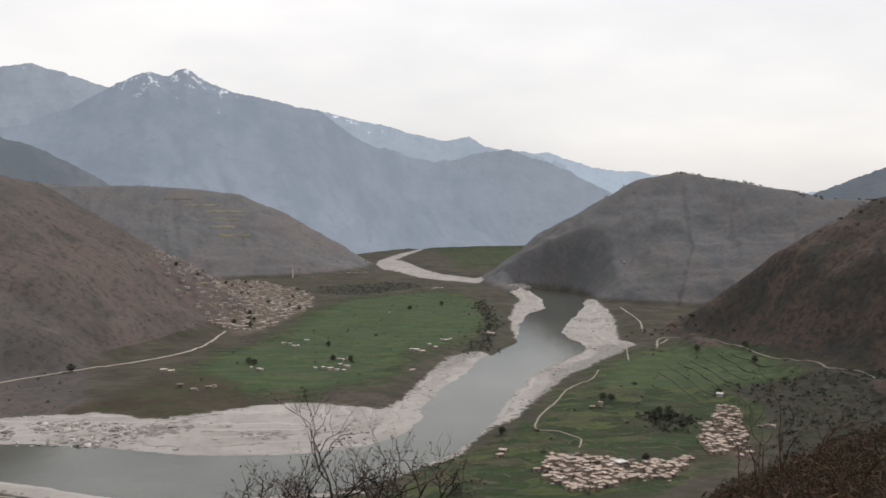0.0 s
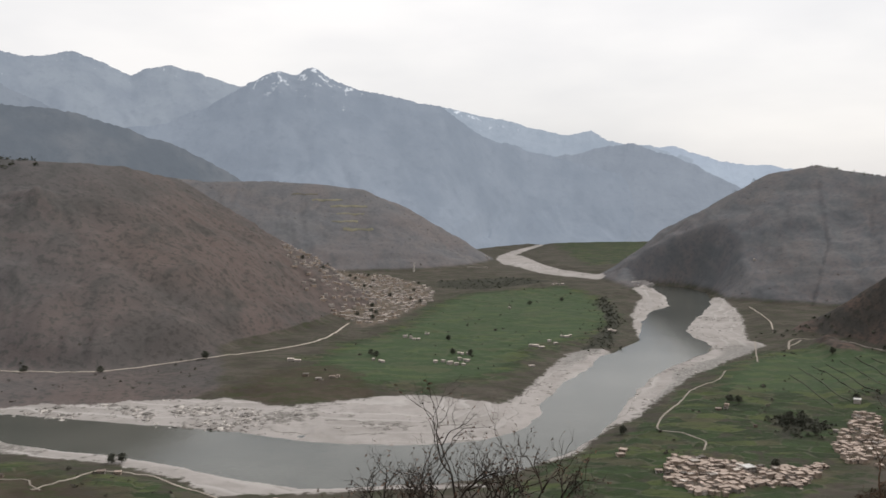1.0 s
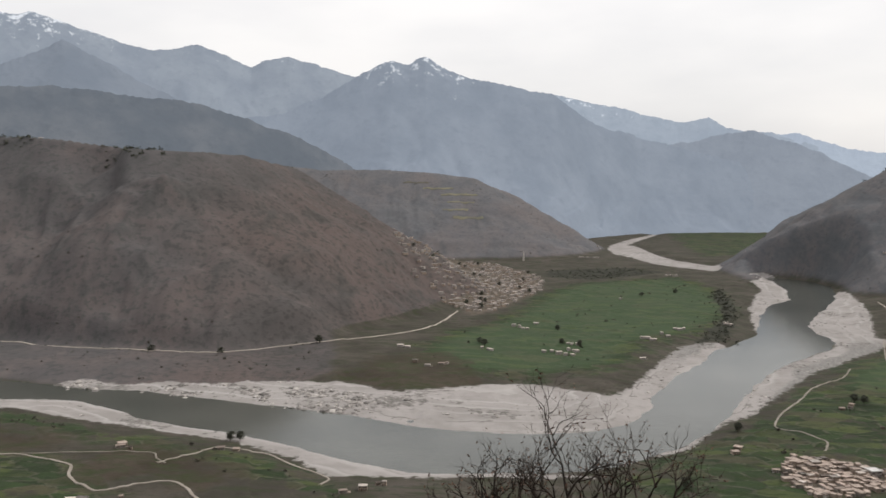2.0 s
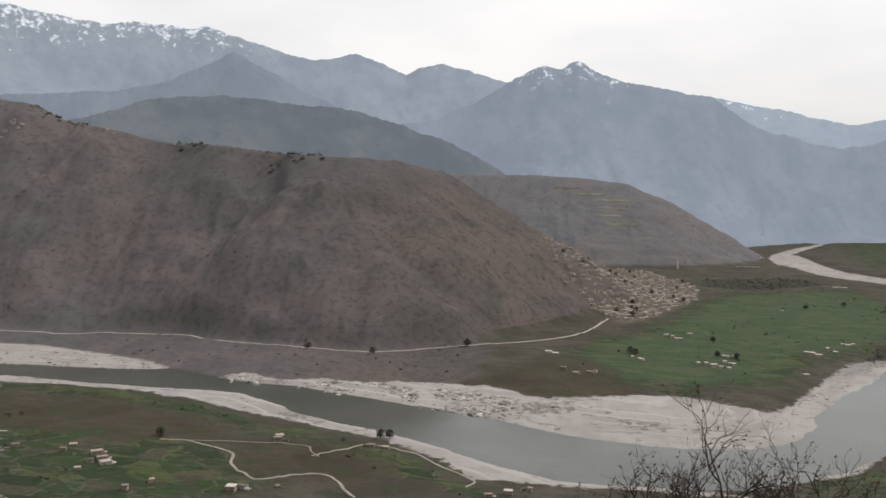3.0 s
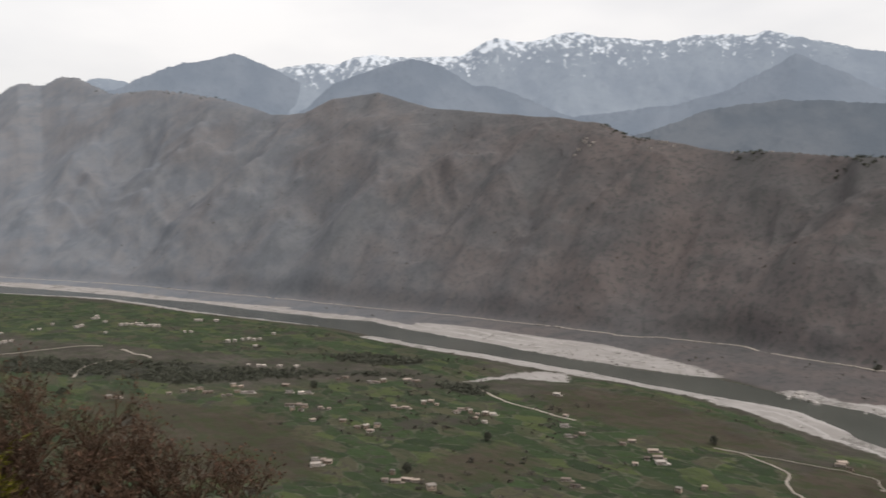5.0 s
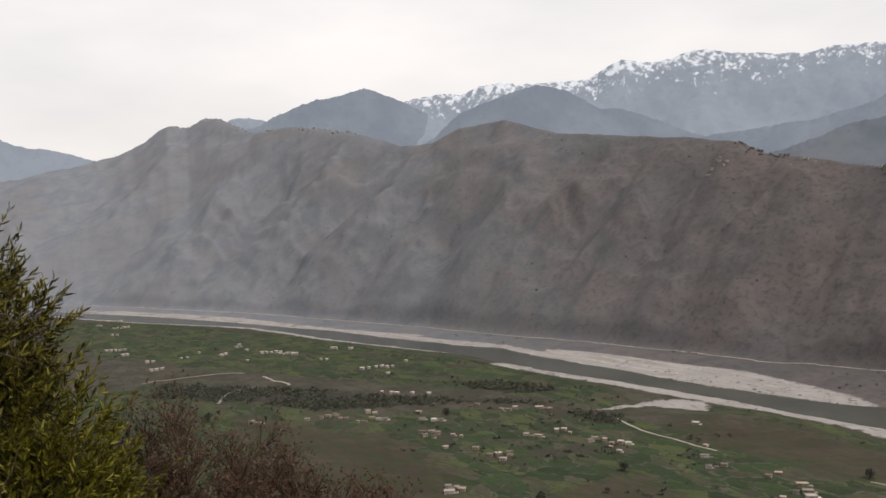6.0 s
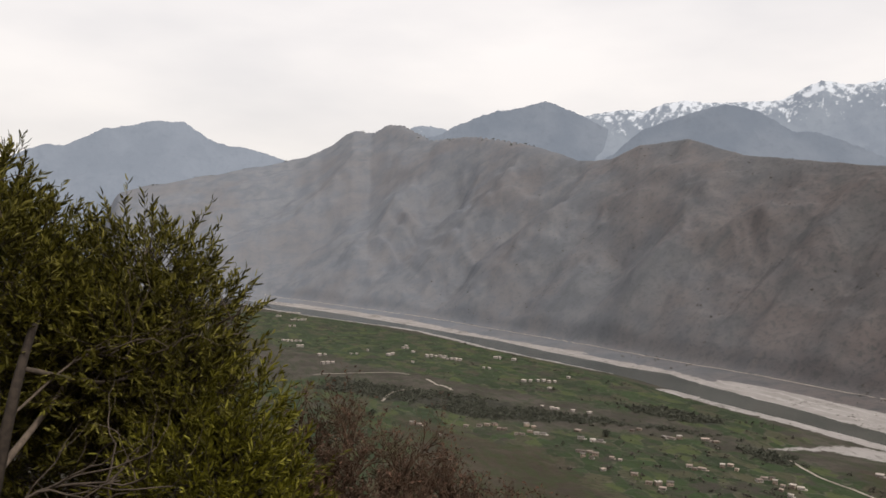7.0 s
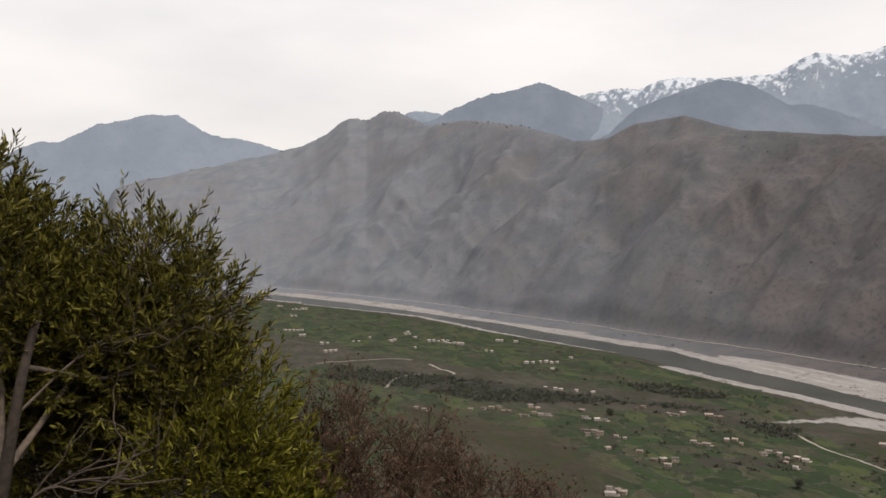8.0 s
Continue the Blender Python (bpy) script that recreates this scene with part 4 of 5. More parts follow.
# ------------------------------------------------------------------ tracks
def smooth_line(pts, n=8):
    P = np.asarray(pts, float)
    P = np.vstack([2 * P[0] - P[1], P, 2 * P[-1] - P[-2]])
    out = []
    for a, b, c, d in zip(P[:-3], P[1:-2], P[2:-1], P[3:]):
        for k in range(n):
            t = k / n
            out.append(0.5 * (2 * b + (c - a) * t + (2 * a - 5 * b + 4 * c - d) * t * t + (3 * b - a - 3 * c + d) * t ** 3))
    return np.array(out + [P[-2]])


def track(name, label, pts, width, lift=0.45, material=None, kind="track", tilted=False):
    L = smooth_line(pts, 14)
    t = np.gradient(L, axis=0)
    t /= np.linalg.norm(t, axis=1)[:, None]
    side = np.stack([-t[:, 1], t[:, 0]], -1)
    wide = 0.75 * width * (0.8 + 0.5 * fbm(np.arange(len(L)) / 6.0, np.zeros(len(L)) + len(L), 2, 5))[:, None]
    rails = [L + side * wide * k for k in (-0.5, -0.45, 0.45, 0.5)]
    z = [heights(r[:, 0], r[:, 1]) for r in rails]
    deck = np.maximum(z[1], z[2]) + lift
    zz = [deck - 1.4, deck, deck, deck - 1.4]
    if tilted:
        zz = [z[0] - 1.0, z[1] + lift, z[2] + lift, z[3] - 1.0]
    V = np.stack([np.column_stack([r, h]) for r, h in zip(rails, zz)], 1)
    me = mesh_from(name, V.reshape(-1, 3), grid_faces(len(L), 4)[:, ::-1], material or M_TRACK)
    return tagged(new(name, me), label, kind, kind="structure")


DIRT = "pale unpaved track winding along the valley"
track("road_1", "pale unpaved road cut along the foot of the brown hill", ROAD_HILL, 4.6)
track("road_2", "pale unpaved road at the foot of the near slope", ROAD_SLOPE, 4.2)
track("road_3", DIRT, ((659, 1849), (631, 1697), (607, 1592), (561, 1457)), 3.0)
track("path_1", DIRT, ((508, 1396), (478, 1310), (459, 1255), (435, 1184)), 2.4)
track("path_2", "pale footpath above the rocky river bank", (
    (371, 1124), (342, 1061), (311, 1028), (288, 997), (263, 945), (233, 893), (218, 857), (208, 819), (226, 810), (235, 794), (240, 777), (230, 750)), 2.4)
track("path_3", "pale farm track between small fields", (
    (-442, 625), (-418, 628), (-389, 618), (-364, 610), (-350, 585), (-330, 569), (-315, 562), (-302, 571), (-286, 584), (-270, 588), (-256, 578),
    (-244, 561), (-231, 550)), 3.0)
track("path_4", "pale farm track from the river bank", (
    (-303, 629), (-294, 641), (-283, 654), (-276, 667), (-271, 681), (-252, 683), (-231, 681), (-204, 657), (-180, 642), (-165, 627), (-166, 605)), 2.4)
track("path_5", DIRT, ((-755, 621), (-723, 611), (-684, 601), (-659, 599), (-636, 601), (-604, 598), (-580, 600)), 3.2)
track("path_6", DIRT, ((-1274, 382), (-1235, 384), (-1207, 392), (-1177, 391)), 5.0)
track("path_7", DIRT, ((-1108, 272), (-1166, 298), (-1188, 319), (-1195, 346)), 4.5)
track("path_8", DIRT, ((-1333, 217), (-1341, 272), (-1346, 337), (-1319, 367)), 4.0)
track("path_9", "faint straight track along a field edge", ((-419, 629), (-383, 638), (-351, 645), (-319, 651), (-307, 638), (-296, 630)), 1.8)
track("path_10", DIRT, ((527, 1314), (552, 1341), (571, 1369)), 2.6)


# pale terraced fields on the hill behind the town, each along one level
M_STUBBLE = plain_material("pale_stubble", (0.150, 0.140, 0.096), (0.100, 0.095, 0.072), 0.03)
for number, (az0, az1, level) in enumerate(((9.9, 8.2, 254), (8.6, 6.6, 236), (7.4, 5.0, 214), (7.0, 5.2, 190), (7.3, 5.6, 166), (6.6, 4.6, 142))):
    line = []
    for az in np.linspace(az0, az1, 7):
        r = np.arange(3060, 2500, -6.0)
        z = heights(-r * math.sin(radians(az)), r * math.cos(radians(az)))
        line.append(polar(az, float(r[np.argmax(z < level)])))
    track("terrace_field_%d" % (number + 1), "pale stubble field on a hillside terrace", line, 7 + 3 * (number % 3), 1.2, M_STUBBLE, "terrace", True)


M_BANK = plain_material("grassy_bank", (0.034, 0.042, 0.026), (0.052, 0.056, 0.036), 0.3)
for number, bank in enumerate(TERRACE_LINES):
    track("terrace_bank_%d" % (number + 1), "dark grassy bank between stepped fields", bank, 2.2, 0.6, M_BANK, "terrace")


# ------------------------------------------------------------------ houses
def make_house(w, d, h, wall, roof, storeys, label, annex):
    """A flat-roofed hill house: walls, a roof slab with a low parapet, a door and windows."""
    ob = new("house")
    tagged(ob, label, "house", "houses of the valley")
    part("wall", box(bmesh.new(), w, d, h + 1.5, 0, 0, -1.5, 0.985), wall, ob)
    bm = box(bmesh.new(), w + 0.7, d + 0.7, 0.35, 0, 0, h)
    for x, y, a, b in ((0, d / 2 + 0.2, w + 0.7, 0.3), (0, -d / 2 - 0.2, w + 0.7, 0.3), (w / 2 + 0.2, 0, 0.3, d + 0.1), (-w / 2 - 0.2, 0, 0.3, d + 0.1)):
        box(bm, a, b, 0.3, x, y, h + 0.35)
    part("roof", bm, roof, ob)
    part("door", box(bmesh.new(), 1.0, 0.2, 1.9, -w * 0.15, -d / 2 - 0.03, 0.05), M_DOOR, ob)
    for s in range(storeys):
        for x in (-w * 0.36, w * 0.12, w * 0.34):
            part("window", box(bmesh.new(), 0.9, 0.2, 0.9, x, -d / 2 - 0.03, 0.9 + 2.2 * s), M_DARK, ob)
    if annex:
        part("annex", box(bmesh.new(), w * 0.45, d * 0.7, h * 0.62, w * 0.66, -d * 0.1, -1.0), wall, ob)
        part("annex_roof", box(bmesh.new(), w * 0.45 + 0.5, d * 0.7 + 0.5, 0.3, w * 0.66, -d * 0.1, h * 0.62 - 1.0), roof, ob)
    return ob


PLANS = (
    (8.0, 6.4, 2.5, M_MUD, M_ROOF_MUD, 1, "flat-roofed mud-plastered house with an earth roof", False),
    (9.0, 6.6, 2.7, M_WHITE, M_ROOF_GREY, 1, "whitewashed flat-roofed house with a concrete roof", True),
    (7.4, 6.6, 4.2, M_MUD, M_ROOF_GREY, 2, "two-storey mud-plastered house with a grey flat roof", False),
    (11.0, 6.0, 2.4, M_STONE, M_ROOF_MUD, 1, "long low stone house with an earth roof", True),
    (8.0, 6.8, 4.4, M_WHITE, M_ROOF_TIN, 2, "two-storey white house with a pale sheet roof", False),
    (6.6, 5.6, 2.4, M_WHITE, M_ROOF_MUD, 1, "small pale house with an earth roof", False),
)
PROTOTYPES = [make_house(*p) for p in PLANS]
first_use = [True] * len(PLANS)


def put_house(kind, x, y, turn, size=1.0):
    z = float(heights([x], [y])[0])
    m = Matrix.LocRotScale((x, y, z - 0.2), Euler((0, 0, radians(turn))), None)
    if first_use[kind]:
        first_use[kind] = False
        PROTOTYPES[kind].matrix_basis = m
        return PROTOTYPES[kind]
    made = copy_thing(PROTOTYPES[kind], m)
    made.scale = (size * (0.7 + 0.6 * rng.random()), size * (0.75 + 0.5 * rng.random()), 0.8 + 0.45 * rng.random())
    return made


def settle(rng, places, kinds, turn, jitter=14):
    for x, y in places:
        put_house(int(rng.choice(kinds)), x, y, turn + rng.normal() * jitter + 90 * int(rng.integers(0, 4)), 0.62)


rng = np.random.default_rng(11)
settle(rng, scatter(rng, VILLAGE_LOW, 135, 4.6), (0, 0, 3, 2, 3, 0, 5), 14, 12)
settle(rng, scatter(rng, VILLAGE_STEP, 62, 5.2), (0, 0, 3, 2, 3, 0, 5), 24, 12)
put_house(4, 451, 930, 60)
put_house(4, 247, 688, 20)


def crowd(c):
    return np.exp(-(((c[:, 0] + 190) / 170) ** 2 + ((c[:, 1] - 1980) / 430) ** 2)) * 0.9 + 0.12


homes = scatter(rng, TOWN, 760, 8.0, crowd)

# farmsteads: place and width of each
FARMS_TOWN = ((-202, 1172, 19), (-169, 1063, 10), (-150, 1042, 8), (-132, 1062, 14), (-89, 1172, 18), (-80, 1162, 11), (-55, 1384, 18), (-41, 1365, 14),
              (-25, 1417, 7), (24, 1231, 11), (33, 1224, 16), (6, 1157, 18), (28, 1184, 15), (24, 1146, 19), (-9, 1161, 9), (35, 1169, 8), (138, 1300, 14),
              (149, 1289, 8), (168, 1349, 11), (175, 1326, 12), (195, 1405, 9), (205, 1397, 13), (120, 1149, 9), (138, 1771, 7), (291, 1473, 14),
              (289, 1484, 10), (304, 2269, 30), (125, 2716, 38), (92, 2725, 30), (154, 2960, 19))
FARMS_EAST = ((296, 904, 15), (305, 917, 6), (375, 814, 6), (305, 832, 5), (437, 800, 12), (443, 797, 8), (502, 828, 5), (429, 797, 7), (749, 2076, 12),
              (179, 684, 18), (159, 748, 9), (154, 735, 8))
FARMS_BANK = ((-347, 656, 7), (-337, 653, 4), (-268, 672, 12), (-256, 675, 7), (-313, 538, 12), (-317, 530, 10), (-290, 548, 3), (-382, 528, 3),
              (-125, 616, 4), (-120, 615, 4), (-132, 597, 8), (-145, 590, 6), (-349, 663, 10), (-388, 507, 6), (-383, 531, 4), (-498, 585, 6), (-497, 572, 7),
              (-465, 573, 9), (-454, 559, 17), (-440, 552, 9), (-451, 534, 7), (-450, 460, 14), (-669, 662, 11), (-571, 575, 10), (-545, 558, 13),
              (-543, 570, 7), (-597, 603, 8))
FARMS_NEAR = ((-853, 539, 8), (-840, 544, 17), (-833, 578, 9), (-823, 585, 9), (-731, 490, 9), (-717, 491, 14), (-723, 527, 15), (-711, 530, 5),
              (-676, 539, 14), (-676, 529, 11), (-660, 538, 13), (-643, 527, 4), (-647, 547, 14), (-627, 524, 5), (-682, 421, 16), (-677, 435, 12),
              (-667, 421, 10), (-619, 341, 14), (-607, 337, 20), (-538, 362, 25), (-553, 369, 6), (-528, 373, 7), (-506, 372, 12))
FARMS_WEST = ((-1245, 537, 21), (-1235, 565, 35), (-1179, 545, 12), (-1260, 615, 9), (-1042, 472, 10), (-1025, 482, 13), (-1010, 501, 9), (-993, 516, 10),
              (-887, 521, 16), (-942, 332, 9), (-937, 356, 26), (-923, 369, 13), (-921, 403, 16), (-889, 376, 13), (-895, 400, 23), (-895, 451, 9),
              (-861, 438, 9), (-843, 448, 16), (-801, 413, 18), (-790, 419, 11), (-784, 407, 17), (-778, 431, 5), (-766, 434, 6), (-736, 399, 8),
              (-714, 420, 8), (-961, 277, 16), (-905, 289, 4))
FARMS_FAR = ((-2399, 328, 40), (-2174, 311, 40), (-2030, 277, 21), (-2246, 271, 15), (-1759, 240, 42), (-1674, 245, 15), (-1544, 266, 20), (-1452, 260, 25),
             (-1566, 328, 21), (-1614, 365, 11), (-1563, 397, 15), (-1679, 458, 11), (-1591, 448, 11), (-1532, 476, 42), (-1496, 491, 31), (-1477, 501, 14),
             (-1445, 407, 12), (-1494, 584, 15), (-1384, 521, 19), (-1474, 608, 8), (-1644, 447, 16))
RIDGE_FARMS = ((-1294, 1364, 14), (-1275, 1352, 16), (-1285, 1330, 16), (-1260, 1352, 10), (-1136, 1383, 8), (-1127, 1416, 20), (-1090, 1400, 9), (-980, 1431, 10),
               (-930, 1450, 9), (-903, 1440, 9))
far_homes = []
for x, y, wide in FARMS_EAST + FARMS_BANK + FARMS_NEAR + FARMS_WEST + FARMS_TOWN + FARMS_FAR + RIDGE_FARMS:
    count = max(1, round(wide / 8.5))
    along_x, along_y = y / math.hypot(x, y), -x / math.hypot(x, y)
    for k in range(count):
        off = (k - (count - 1) / 2) * wide / count
        deep = rng.normal() * 5 * (count > 1)
        a, b = x + along_x * off - along_y * deep, y + along_y * off + along_x * deep
        if math.hypot(x, y) > 1100:
            far_homes.append((a, b))
            continue
        house = put_house(int(rng.choice((1, 5, 5, 3, 0, 0, 2))), a, b, math.degrees(math.atan2(along_y, along_x)) + rng.normal() * 14)
        size = min(0.85, max(0.42, wide / count / 11))
        house.scale = (size * (0.9 + 0.2 * rng.random()), size * (0.85 + 0.3 * rng.random()), 0.70 + 0.25 * size)

# the rest of the town, too far and dense to tell apart
def hut(bm, w, d, h, x, y, z, turn):
    """A box at any turn."""
    was = len(bm.verts)
    box(bm, w, d, h, 0, 0, 0)
    bm.verts.ensure_lookup_table()
    c, n = math.cos(turn), math.sin(turn)
    for v in bm.verts[was:]:
        v.co = (x + c * v.co.x - n * v.co.y, y + n * v.co.x + c * v.co.y, z + v.co.z)


def joined_houses(name, label, wall, roof, chosen, small, turn=0.25):
    bm, br = bmesh.new(), bmesh.new()
    for x, y in chosen:
        w, d, h, z = small + 6 * rng.random() ** 2, 0.9 * small + 3.5 * rng.random(), 2.2 + 2.0 * rng.random() ** 2, float(heights([x], [y])[0])
        spin = turn + rng.normal() * 0.25
        hut(bm, w, d, h + 1.5, x, y, z - 1.5, spin)
        hut(br, w + 0.6, d + 0.6, 0.4, x, y, z + h, spin)
    group = tagged(new(name), label, "houses", kind="stuff")
    part("walls", bm, wall, group)
    part("roofs", br, roof, group)


CROWD = "crowd of pale flat-roofed houses in the hillside town"
joined_houses("town_houses", CROWD, M_WHITE, M_ROOF_PALE, homes[0::2], 5.6)
joined_houses("town_houses", CROWD, M_MUD, M_ROOF_GREY, homes[1::2], 5.6)
joined_houses("farm_houses", "small pale farm houses scattered among far fields", M_WHITE, M_ROOF_PALE, far_homes, 3.4)
joined_houses("village_sheds", "brown sheds packed between the village houses", M_MUD, M_ROOF_MUD,
              np.vstack([scatter(rng, VILLAGE_LOW, 90, 5.0), scatter(rng, VILLAGE_STEP, 60, 5.0)]), 3.2)


def make_tower(x, y, h):
    ob = tagged(new("tower"), "slender white tower beside the town", "tower")
    z = float(heights([x], [y])[0])
    ob.location = (x, y, z)
    soup = Soup()
    tube(soup, [(0, 0, -2), (0, 0, h * 0.4), (0, 0, h * 0.8)], (2.6, 2.1, 1.7), 10)
    shaft = new("shaft", soup.mesh("shaft", M_WHITE))
    shaft.parent = ob
    soup = Soup()
    tube(soup, [(0, 0, h * 0.8), (0, 0, h * 0.82), (0, 0, h * 0.9), (0, 0, h)], (2.6, 2.6, 1.6, 0.1), 10)
    cap = new("cap", soup.mesh("cap", M_WHITE))
    cap.parent = ob


make_tower(-86, 2600, 30)


# ------------------------------------------------------------------ trees and bushes of the valley
def make_tree(rng, h, spread):
    """A broad evergreen: a forked trunk and a crown of many ragged clumps."""
    ob = tagged(new("tree"), "dark broad-crowned evergreen tree on the valley floor", "tree", "trees of the valley")
    wood, crown = Soup(), Soup()
    tube(wood, [(0, 0, -1), (0.1, 0, h * 0.2), (0.2, 0.1, h * 0.45), (0, 0, h * 0.75)], (0.42, 0.34, 0.25, 0.08), 6)
    for k in range(6):
        a = k * 1.05 + rng.random()
        e = np.array((math.cos(a) * spread * 0.7, math.sin(a) * spread * 0.7, h * (0.5 + 0.25 * rng.random())))
        tube(wood, [(0.1, 0, h * 0.3), e * (0.5, 0.5, 0.85), e], (0.2, 0.12, 0.04), 5)
    for k in range(70):
        a, q = rng.random() * 6.28, rng.random() ** 0.5
        zz = rng.random()
        wide = spread * math.sqrt(max(0.05, 1 - (2 * zz - 0.85) ** 2))
        tuft(crown, rng, math.cos(a) * q * wide, math.sin(a) * q * wide, h * (0.3 + 0.68 * zz), 0.9 + 0.9 * rng.random(), 0.8, 14)
    for name, soup, mat in (("trunk", wood, M_BARK), ("crown", crown, M_CROWN)):
        p = new(name, soup.mesh(name, mat))
        p.parent = ob
    return ob


rng = np.random.default_rng(5)
TREES = [make_tree(rng, h, s) for h, s in ((9, 5.5), (8, 4.0), (11, 5.0))]
used_tree = [False] * 3


def put_tree(k, x, y, turn):
    m = Matrix.LocRotScale((x, y, float(heights([x], [y])[0]) - 0.2), Euler((0, 0, turn)), None)
    if not used_tree[k]:
        used_tree[k] = True
        TREES[k].matrix_basis = m
    else:
        copy_thing(TREES[k], m)


for k, x, y in ((2, -326, 1178), (2, -322, 1172), (0, -427, 1073), (0, -520, 1068), (1, -268, 716), (1, -275, 712), (0, -100, 1213), (0, -92, 1200), (0, 314, 935),
                (0, 320, 925), (1, 455, 940), (0, 345, 850), (2, 352, 838), (0, 338, 842), (2, 360, 855), (0, 350, 862), (1, 15, 1225), (1, 40, 1220),
                (1, -255, 1840), (1, -180, 2150), (0, -140, 1700), (0, -70, 2100), (1, -330, 2300), (0, -390, 2450)):
    put_tree(k, x, y, rng.random() * 6)
for x, y in scatter(rng, TOWN, 26, 40):
    put_tree(int(rng.integers(0, 3)), x, y, rng.random() * 6)
for x, y in np.vstack([scatter(rng, FIELDS[0], 3, 60), scatter(rng, FIELDS[1], 7, 40), scatter(rng, FIELDS[4], 3, 40), scatter(rng, FIELDS[5], 3, 50)]):
    put_tree(int(rng.integers(0, 3)), x, y, rng.random() * 6)


def bushes(name, label, places, material, lo, hi, squash=0.75):
    soup = Soup()
    z = heights(places[:, 0], places[:, 1])
    for (x, y), h in zip(places, z):
        r = lo + (hi - lo) * rng.random() ** 2
        for k in range(2):
            tuft(soup, rng, x + r * 0.8 * (rng.random() - 0.5) * 2 * k, y + r * 0.8 * (rng.random() - 0.5) * 2 * k, h + r * 0.45, r * (1.25 - 0.3 * k), squash, 16)
    return tagged(new(name, soup.mesh(name, material)), label, "bushes", kind="stuff")


def spread_over(outline, n):
    P = np.asarray(outline, float)
    lo, hi = P.min(0), P.max(0)
    c = lo + (hi - lo) * rng.random((n * 4, 2))
    return c[inside(c[:, 0], c[:, 1], P) < 0][:n]


ragged = np.vstack([spread_over(w, n) for w, n in zip(WOODS, (2300, 520, 200, 420, 120, 160, 700))])
ragged = ragged + rng.normal(size=ragged.shape) * 7
ragged = ragged[fbm(ragged[:, 0] / 55, ragged[:, 1] / 55, 3, 88) > 0.30]
bushes("wood_thicket", "dark leafless thicket in a long strip between fields", ragged,
       M_CROWN, 1.3, 3.2)
fringe = np.vstack([spread_over(w, n) for w, n in zip(FIELDS, (240, 420, 60, 160, 420, 300, 200, 420))])
keep = (fbm(fringe[:, 0] / 70, fringe[:, 1] / 70, 3, 91) > 0.53)
bushes("field_bushes", "small dark bushes along the edges of fields", fringe[keep], M_SCRUB, 0.8, 2.6)
wide = np.column_stack([-2400 + 3300 * rng.random(16000), 700 + 2300 * rng.random(16000)])
zz, cov, slp, wetness, _ = terrain(wide[:, 0], wide[:, 1])
ok = (slp[:, 0] > 0.6) & (cov[:, 0] < 0.3) & (wetness > 30) & (fbm(wide[:, 0] / 150, wide[:, 1] / 150, 3, 17) > 0.50) & (zz < 640)
bushes("hillside_scrub", "scattered dark scrub on the dry hillsides", wide[ok][:2400], M_SCRUB, 0.8, 2.2)


def along(rows, n, spread):
    P = crest_points(rows)[:, :2]
    seg = np.concatenate([[0], np.cumsum(np.hypot(*np.diff(P, axis=0).T))])
    u = rng.random(n) * seg[-1]
    u = u[fbm(u / 90, u * 0, 3, 71) > 0.48]
    return np.column_stack([np.interp(u, seg, P[:, k]) for k in range(2)]) + rng.normal(size=(len(u), 2)) * spread


bushes("crest_trees", "small dark trees along the hill crests", np.vstack([
    along(RIGHT_HILL, 260, 9), along(RIGHT_NEAR, 300, 26), along(SPUR[8:14], 260, 14), along(SPUR_WEST, 160, 10)]), M_CROWN, 1.6, 4.0)


# ------------------------------------------------------------------ boulders along the banks
def boulders():
    soup = Soup()
    for outline, n in zip(SAND, (260, 160, 760, 100, 260, 120, 420, 60, 60, 10, 10)):
        pts = spread_over(outline, n)
        pts = pts[(fbm(pts[:, 0] / 45, pts[:, 1] / 45, 3, 63) > 0.50)]
        for (x, y), z in zip(pts, heights(pts[:, 0], pts[:, 1])):
            r = 0.6 + 2.4 * rng.random() ** 3
            clump(soup, rng, x, y, z, r, 0.55, 0.35)
    pts = spread_over(ROCKS, 900)
    pts = pts[fbm(pts[:, 0] / 30, pts[:, 1] / 30, 3, 64) > 0.47]
    for (x, y), z in zip(pts, heights(pts[:, 0], pts[:, 1])):
        clump(soup, rng, x, y, z, 1.0 + 4.0 * rng.random() ** 3, 0.5, 0.4)
    tagged(new("boulders", soup.mesh("boulders", M_ROCK)), "grey river boulders strewn over the sandbanks", "boulders", kind="stuff")


boulders()


# ------------------------------------------------------------------ plants near the camera
def grow(soup, tips, rng, start, way, length, radius, level, up=0.25, bend=0.22, kids=4, sides=5):
    """A branch that bends, tapers and forks."""
    n = 6
    pts, w = [np.array(start, float)], np.array(way, float)
    for k in range(n):
        w = w + rng.normal(size=3) * bend + (0, 0, up * 0.3)
        w /= np.linalg.norm(w)
        pts.append(pts[-1] + w * length / n)
    radii = np.linspace(radius, radius * (0.5 if level else 0.3), n + 1)
    tube(soup, pts, radii, sides if level > 1 else 4 if level else 3)
    if level == 0:
        tips.append((pts[-1], w, pts[-3]))
        return
    for k in range(kids):
        i = 2 + int(rng.random() * (n - 1)) if k else n
        i = min(i, n)
        away = rng.normal(size=3)
        away -= away.dot(w) * w
        away /= np.linalg.norm(away) + 1e-9
        grow(soup, tips, rng, pts[i], w * 0.75 + away * 0.7, length * (0.55 + 0.2 * rng.random()), radii[i] * 0.86, level - 1, up, bend, kids, sides)


LEAF_F = np.array([(0, 1, 2), (0, 2, 3), (1, 4, 2), (2, 4, 5), (2, 5, 3), (3, 5, 6), (4, 7, 5), (5, 7, 6)])


def unit(v):
    return v / (np.linalg.norm(v, axis=-1, keepdims=True) + 1e-9)


